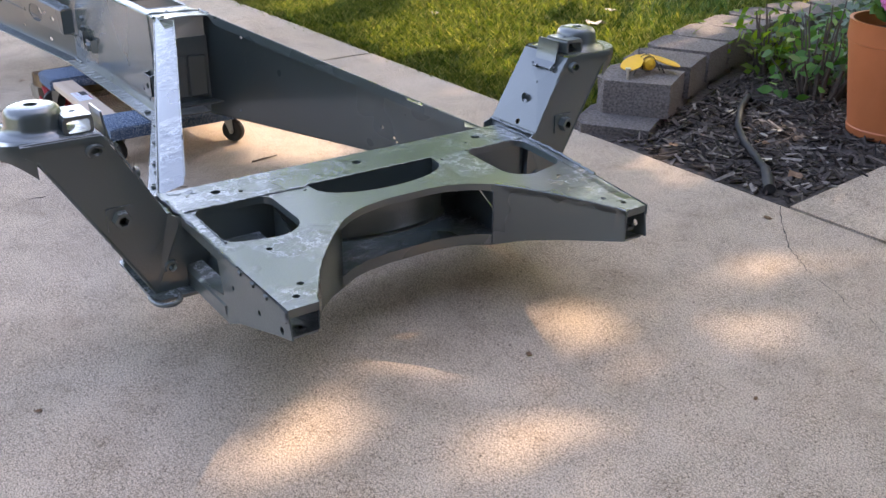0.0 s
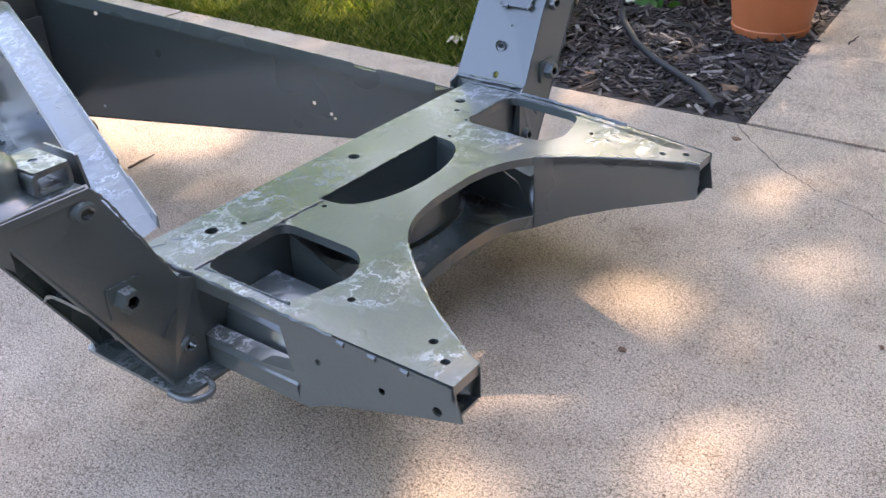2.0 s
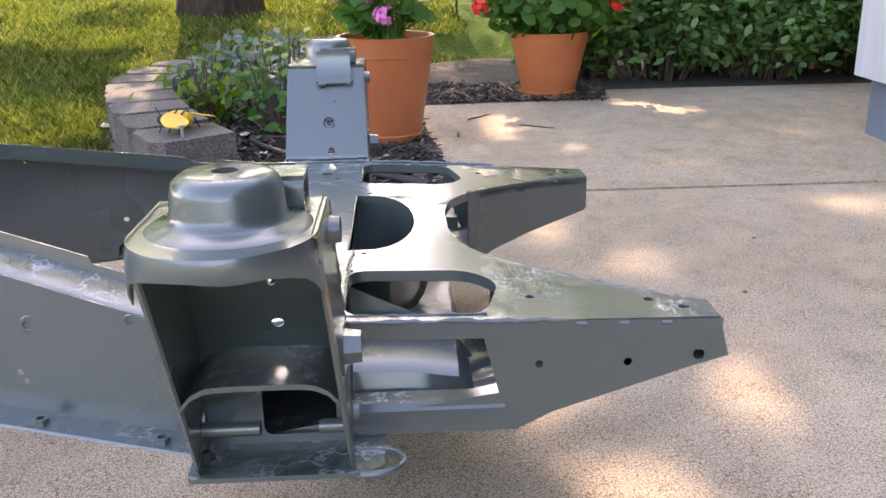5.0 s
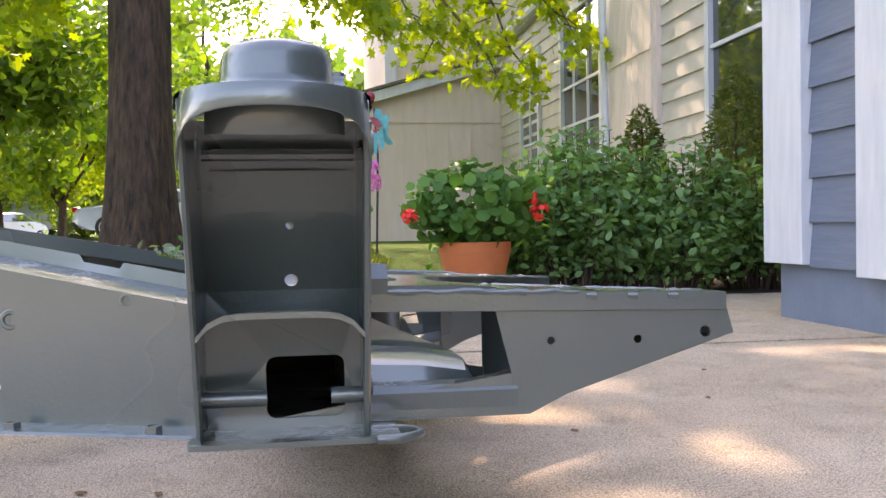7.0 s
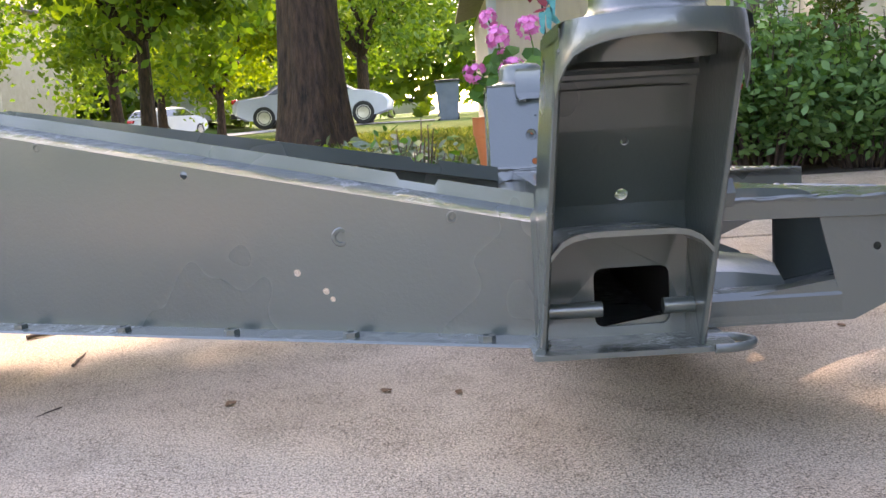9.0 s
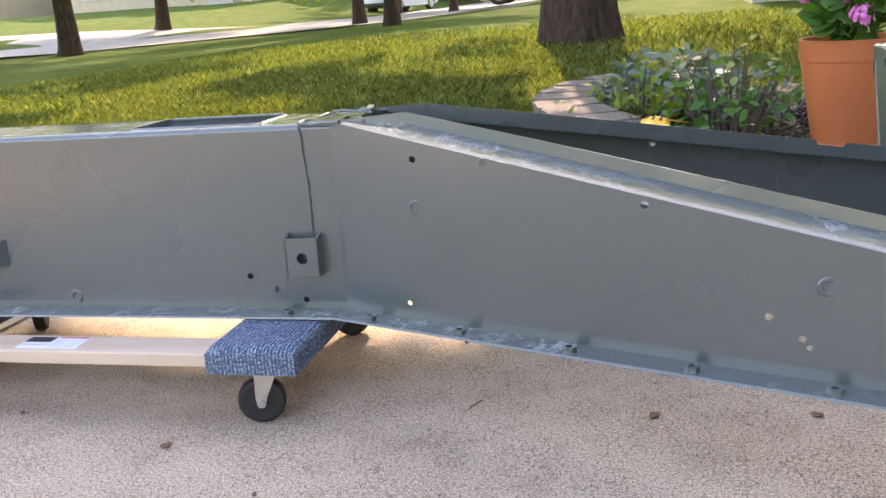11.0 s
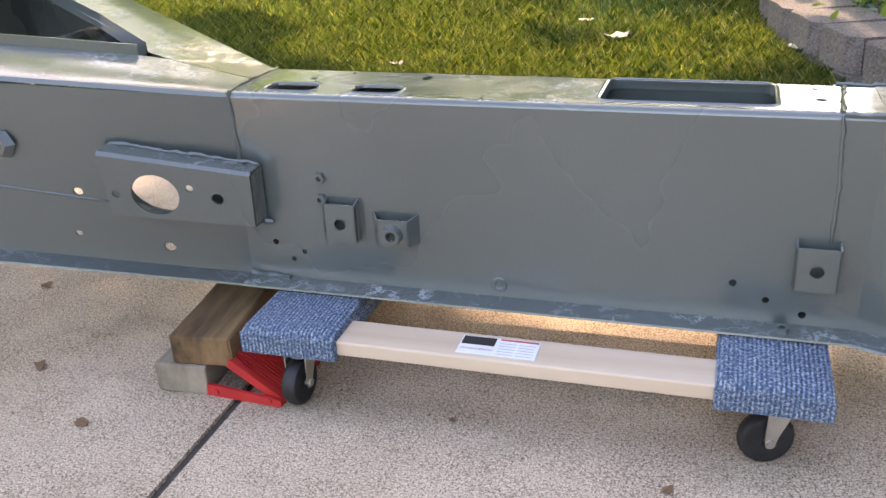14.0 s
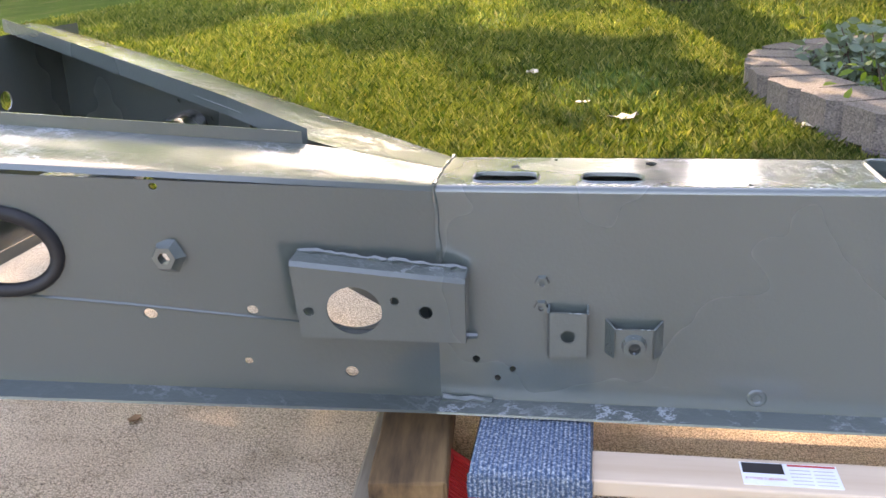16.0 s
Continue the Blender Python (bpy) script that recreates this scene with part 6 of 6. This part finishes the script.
# ---- houses ----
def build_near_house():
    root = thing("house_wall", "blue-grey lap-sided house corner with white trim boards", "house", (1.85, 1.9, 0))
    def P(name, bm, mat, label=""):
        bmesh.ops.transform(bm, matrix=Matrix.Translation((-1.85, -1.9, 0)), verts=bm.verts[:])
        return part(name, bm, mat, root, label)
    P("foundation", box(1.86, 1.02, -0.1, 2.1, 1.875, 0.26, 0.004), FOUNDATION, "painted blue-grey concrete foundation")
    P("wall_core", box(1.862, 1.02, 0.26, 2.1, 1.88, 3.6), BLUE_SIDING)
    P("return_wall", box(2.1, 1.70, -0.1, 3.25, 1.88, 3.6), BLUE_SIDING)
    # open garage behind the corner: header over the doorway, inner walls, ceiling
    P("header", box(1.84, -4.2, 2.25, 2.1, 1.02, 3.6), BLUE_SIDING)
    P("wall_core", box(1.84, -6.0, -0.1, 2.1, -4.2, 3.6), BLUE_SIDING)
    P("inner_wall", box(2.1, 1.10, -0.1, 7.6, 1.25, 2.7), DRYWALL)
    P("inner_wall", box(2.1, -6.0, -0.1, 7.6, -5.85, 2.7), DRYWALL)
    P("inner_wall", box(7.5, -5.85, -0.1, 7.65, 1.10, 2.7), DRYWALL)
    P("garage_ceiling", box(2.1, -6.0, 2.6, 7.65, 1.25, 2.75), DRYWALL)
    for k in range(20):
        z = 0.205 + 0.162 * k
        P("siding_board", slab([(1.30, z), (1.63, z), (1.63, z + 0.168), (1.30, z + 0.168)], [], lambda u, v, w, z=z: Vector((1.836 + 0.016 * (v - z) / 0.168 + w, u, v)), 0.014), BLUE_SIDING)
    P("corner_board", box(1.806, 1.63, 0.215, 1.862, 1.905, 3.6, 0.003), WHITE_TRIM, "white painted corner board")
    P("corner_board", box(1.862, 1.88, 0.215, 2.02, 1.906, 3.6, 0.003), WHITE_TRIM)
    P("casing", box(1.806, 1.02, 0.185, 1.862, 1.30, 3.6, 0.003), WHITE_TRIM, "white painted door casing")


build_near_house()


def build_window(root, P, x, y0, y1, z0, z1, cols, rows, name="window"):
    w = 0.07
    f = P(name, slab([(y0, z0), (y1, z0), (y1, z1), (y0, z1)], [[(y0 + w, z0 + w), (y1 - w, z0 + w), (y1 - w, z1 - w), (y0 + w, z1 - w)]], lambda u, v, q: Vector((x - 0.05 + q, u, v)), 0.06), WHITE_TRIM, "white window frame")
    g = P("pane", box(x - 0.01, y0 + w - 0.01, z0 + w - 0.01, x - 0.004, y1 - w + 0.01, z1 - w + 0.01), GLASS, "dark reflective window glass")
    for k in range(1, cols):
        y = y0 + (y1 - y0) * k / cols
        P("muntin", box(x - 0.035, y - 0.015, z0 + w, x - 0.012, y + 0.015, z1 - w), WHITE_TRIM)
    for k in range(1, rows):
        z = z0 + (z1 - z0) * k / rows
        P("muntin", box(x - 0.034, y0 + w, z - 0.015, x - 0.013, y1 - w, z + 0.015), WHITE_TRIM)


def build_front_house():
    root = thing("neighbour_house", "tan house front with white-framed windows behind shrubs", "house", (3.0, 8, 0))
    def P(name, bm, mat, label=""):
        bmesh.ops.transform(bm, matrix=Matrix.Translation((-3, -8, 0)), verts=bm.verts[:])
        return part(name, bm, mat, root, label)
    P("wall", box(3.02, 1.9, -0.1, 3.3, 13.2, 5.0), GREY_TRIM)
    for k in range(26):
        z = 0.25 + 0.16 * k
        for y0, y1 in ((3.2, 3.93), (4.93, 5.86), (6.92, 7.22), (8.68, 11.9)):
            P("siding_board", slab([(y0, z), (y1, z), (y1, z + 0.166), (y0, z + 0.166)], [], lambda u, v, w, z=z: Vector((2.985 + 0.018 * (v - z) / 0.166 + w, u, v)), 0.014), GREY_TRIM)
    for k in range(7):
        y = 5.88 + k * 0.147
        P("panel_board", box(2.93, y, 0.1, 3.03, y + 0.143, 4.4, 0.004), TAN_SIDING)
    P("band", box(2.918, 5.87, 1.84, 2.94, 6.92, 1.88), TAN_SIDING)
    P("trim_board", box(2.95, 5.80, 0.1, 3.03, 5.88, 4.4), TAN_SIDING)
    P("trim_board", box(2.94, 6.90, 0.1, 3.03, 7.02, 4.4), WHITE_TRIM)
    build_window(root, P, 3.0, 3.95, 4.90, 0.55, 2.75, 1, 2)
    build_window(root, P, 3.0, 7.22, 8.68, 1.05, 2.75, 3, 4)
    build_window(root, P, 3.0, 9.6, 10.6, 1.05, 2.6, 2, 4)
    P("gutter", tube([(2.90, 5.0, 3.05), (2.90, 12.2, 3.05)], 0.06, 8), WHITE_TRIM, "white gutter")
    P("downspout", tube([(2.92, 6.95, 2.9), (2.88, 6.95, 2.6), (2.92, 6.96, 0.2)], 0.035, 8), WHITE_TRIM)
    # low gabled wing at the back with grooved boards, and the taller part behind it
    P("wing_wall", slab([(0.60, -0.1), (3.02, -0.1), (3.02, 2.78), (0.60, 2.10)], [], lambda u, v, w: Vector((u, 12.0 + w, v)), 0.2), TAN_SIDING)
    for k in range(7):
        x = 0.86 + 0.34 * k
        P("batten", box(x, 11.990, 0.0, x + 0.012, 12.0, 2.05 + 0.28 * (x - 0.6)), TAN_SIDING)
    P("band", box(0.60, 11.975, 1.93, 3.02, 12.0, 1.955), TAN_SIDING)
    P("band", slab([(1.80, 1.08), (3.02, 1.70), (3.02, 1.735), (1.80, 1.115)], [], lambda u, v, w: Vector((u, 11.982 + w, v)), 0.018), TAN_SIDING)
    P("corner_board", box(0.54, 11.94, -0.1, 0.68, 12.02, 2.08), WHITE_TRIM, "white corner board")
    P("wing_side", box(0.56, 12.02, -0.1, 0.62, 17, 2.05), TAN_SIDING)
    P("rake_board", slab([(0.22, 1.96), (3.02, 2.75), (3.02, 2.90), (0.22, 2.11)], [], lambda u, v, w: Vector((u, 11.80 + w, v)), 0.05), WHITE_TRIM)
    P("roof", slab([(0.20, 2.12), (3.02, 2.91), (3.02, 2.95), (0.20, 2.16)], [], lambda u, v, w: Vector((u, 11.74 + w, v)), 5.5), ROOF)
    P("upper_wall", box(1.45, 13.2, 2.3, 3.3, 13.4, 5.2), TAN_SIDING)
    P("corner_board", box(1.40, 13.14, 2.4, 1.58, 13.22, 5.2), WHITE_TRIM)
    P("upper_side", box(1.42, 13.4, 2.3, 1.46, 18, 5.2), TAN_SIDING)
    P("roof", slab([(1.0, 5.0), (3.6, 6.6), (3.6, 6.75), (1.0, 5.15)], [], lambda u, v, w: Vector((u, 12.9 + w, v)), 6.0), ROOF)
    P("roof", slab([(2.9, 4.95), (6.0, 7.2), (6.0, 7.35), (2.9, 5.1)], [], lambda u, v, w: Vector((u, 1.8 + w, v)), 10.2), ROOF)


build_front_house()


def build_far_house(x, y, w, d, h, label, mat, seed):
    root = thing("far_house", label, "house", (x, y, rise(x, y) - 0.4))
    gable = [(-w / 2, 0), (w / 2, 0), (w / 2, h), (0, h + w * 0.28), (-w / 2, h)]
    part("wall", slab(gable, [], lambda u, v, q: Vector((u, q, v)), d), mat, root)
    for sg in (-1, 1):
        part("roof", slab([(0, 0), (sg * (w / 2 + 0.5), 0), (sg * (w / 2 + 0.5), d + 0.8), (0, d + 0.8)], [], lambda u, v, q: Vector((u, v - 0.4, h + 0.15 + w * 0.28 - abs(u) * 0.56 + q)), 0.15), ROOF, root)
    rng = random.Random(seed)
    for k in range(3):
        for z in (1.0, 3.9):
            if z + 1.4 < h:
                xx = -w / 2 + w * (k + 0.5) / 3
                f = part("window", slab([(xx - 0.65, z), (xx + 0.65, z), (xx + 0.65, z + 1.5), (xx - 0.65, z + 1.5)], [[(xx - 0.55, z + 0.1), (xx + 0.55, z + 0.1), (xx + 0.55, z + 1.4), (xx - 0.55, z + 1.4)]], lambda u, v, q: Vector((u, -0.08 + q, v)), 0.1), WHITE_TRIM, root, "white window frame")
                part("pane", box(xx - 0.56, -0.02, z + 0.09, xx + 0.56, -0.012, z + 1.41), GLASS, root)
    part("chimney", box(w * 0.30, -0.5, 0, w * 0.30 + 1.4, 0.1, h + 2.5, 0.02), GREY_TRIM, root)


build_far_house(-27.0, 44.0, 11, 9, 6.2, "cream two-storey house with brown roof across the street", CREAM, 61)
build_far_house(-46.0, 46.0, 12, 9, 6.0, "cream house with tall chimney across the street", CREAM, 62)
build_far_house(-19.0, 60.0, 10, 9, 5.6, "pale house among trees down the street", WHITE_TRIM, 63)


# ---- street, cars, bin ----
def build_street():
    left = [(-60, 0.5), (-14.2, 18.3), (-8.6, 24.0), (-5.6, 33.0), (-4.5, 48.0), (-4.5, 90.0)]
    right = [(-64, 9.0), (-19.5, 25.5), (-14.6, 30.0), (-12.4, 36.0), (-11.6, 48.0), (-11.5, 90.0)]
    rows = []
    for a, b in zip(left, right):
        rows.append([(a[0] + (b[0] - a[0]) * q, a[1] + (b[1] - a[1]) * q, rise(a[0] + (b[0] - a[0]) * q, a[1] + (b[1] - a[1]) * q) + (0.02 if 0 < k < 4 else 0.03)) for k, q in enumerate((0, 0.02, 0.5, 0.98, 1))])
    tagged(part("road", strip(rows), ASPHALT), "sunlit pale grey residential street", "road", kind="structure")
    tagged(part("driveway_apron", strip([[(x, y, rise(x, y) + 0.025) for x in (-8.5, -6, -3, 0.3)] for y in (23.6, 25.5, 27.6)]), ASPHALT), "pale concrete driveway with a parked car", "driveway", kind="structure")


build_street()


def build_car(name, x, y, turn, L, W, H, mat, label, wagon=False):
    z0 = rise(x, y) + 0.03
    root = thing(name, label, "car", (x, y, z0), group="parked cars")
    root.rotation_euler = (0, 0, radians(turn))
    prof = [(-0.5, 0.30), (-0.495, 0.50), (-0.47, 0.60), (-0.36, 0.64), (-0.30, 0.66), (-0.16, 0.95), (-0.02, 0.99), (0.12, 0.96), (0.27, 0.70), (0.36, 0.66), (0.46, 0.56), (0.498, 0.42), (0.49, 0.26), (0.40, 0.17), (-0.42, 0.18)]
    if wagon:
        prof[4:6] = [(-0.46, 0.70), (-0.38, 0.93)]
        prof[3] = (-0.48, 0.64)
    rows = []
    for q in (-1, -0.96, -0.8, 0, 0.8, 0.96, 1):
        row = []
        for u, v in prof + prof[:1]:
            tuck = 1 - 0.24 * max(0.0, v - 0.62) / 0.38
            sx = 1 - 0.05 * (abs(q) > 0.9) - 0.02 * (abs(q) > 0.99)
            row.append((u * L * sx, q * W / 2 * tuck, v * H * (1 - 0.02 * (abs(q) > 0.9) * (v > 0.6))))
        rows.append(row)
    bm = strip(rows)
    bm.faces.new([v for v in bm.verts[:len(prof)]])
    bm.faces.new([v for v in bm.verts[-len(prof) - 1:-1]])
    part("body", bm, mat, root, "", True)
    side = [(-0.27, 0.67), (-0.145, 0.915), (0.10, 0.925), (0.235, 0.70)] if not wagon else [(-0.43, 0.70), (-0.36, 0.89), (0.10, 0.925), (0.235, 0.70)]
    for sg in (-1, 1):
        part("side_window", slab([(u * L, v * H) for u, v in side], [], lambda u, v, w, sg=sg: Vector((u, sg * (W / 2 * (1 - 0.24 * max(0, v / H - 0.62) / 0.38) + 0.008 - w), v)), 0.01), GLASS, root, "dark tinted side glass")
        for u in (-0.30, 0.31):
            wh = part("wheel", lathe([(0.10, -0.10), (0.30, -0.105), (0.325, -0.07), (0.325, 0.07), (0.30, 0.105), (0.10, 0.10)], (u * L, sg * (W / 2 - 0.09), 0.325), 24, axis="y"), RUBBER, root, "", True)
            part("rim", lathe([(0.001, sg * 0.10), (0.06, sg * 0.112), (0.18, sg * 0.100), (0.205, sg * 0.109), (0.215, sg * 0.100)], (u * L, sg * (W / 2 - 0.09), 0.325), 20, axis="y"), STEEL, wh, "alloy wheel rim", True)
        part("tail_light", box(-0.502 * L, sg * W * 0.30 - 0.17, 0.53 * H, -0.455 * L, sg * W * 0.30 + 0.18, 0.62 * H, 0.03), TAIL_RED, root, "red tail light", True)
    rear = [(-0.75, 0.70), (0.75, 0.70), (0.6, 0.90), (-0.6, 0.90)]
    part("rear_window", slab([(u * W / 2, v * H) for u, v in rear], [], lambda u, v, w: Vector(((-0.462 if wagon else -0.30) * L + (v / H - 0.70) * L * (0.36 if wagon else 0.5) - 0.012 + w, u, v)), 0.01), GLASS, root)
    part("bumper", box(-0.507 * L, -W * 0.46, 0.24 * H, -0.47 * L, W * 0.46, 0.34 * H, 0.02), BLACK, root, "", True)


build_car("sedan", -3.8, 25.5, 2, 4.55, 1.78, 1.42, SILVER, "silver sedan parked behind the tree trunk")
build_car("hatchback", -13.4, 43.6, 68, 4.2, 1.75, 1.48, WHITE_PAINT, "white hatchback parked on the street", True)
build_car("van", -2.9, 75.0, 5, 4.6, 1.8, 1.6, WHITE_PAINT, "white car parked far down the street", True)


def build_bin():
    z0 = rise(0.0, 23.5)
    root = thing("wheeled_bin", "dark blue-grey wheeled rubbish bin beside the house", "bin", (0.02, 23.5, z0 + 0.0))
    part("body", strip([[(x * w, y * w, z) for x, y in ((-1, -1), (1, -1), (1, 1), (-1, 1), (-1, -1))] for z, w in ((0.0, 0.24), (0.05, 0.25), (0.95, 0.31), (1.0, 0.33))]), FOUNDATION, root, "", False)
    part("lid", box(-0.35, -0.36, 1.0, 0.35, 0.36, 1.07, 0.03), BLACK, root, "dark hinged lid", True)
    for sg in (-1, 1):
        part("wheel", lathe([(0.01, -0.03), (0.11, -0.03), (0.11, 0.03), (0.01, 0.03)], (sg * 0.26, 0.2, 0.08), 16, axis="x"), RUBBER, root, "", True)


build_bin()
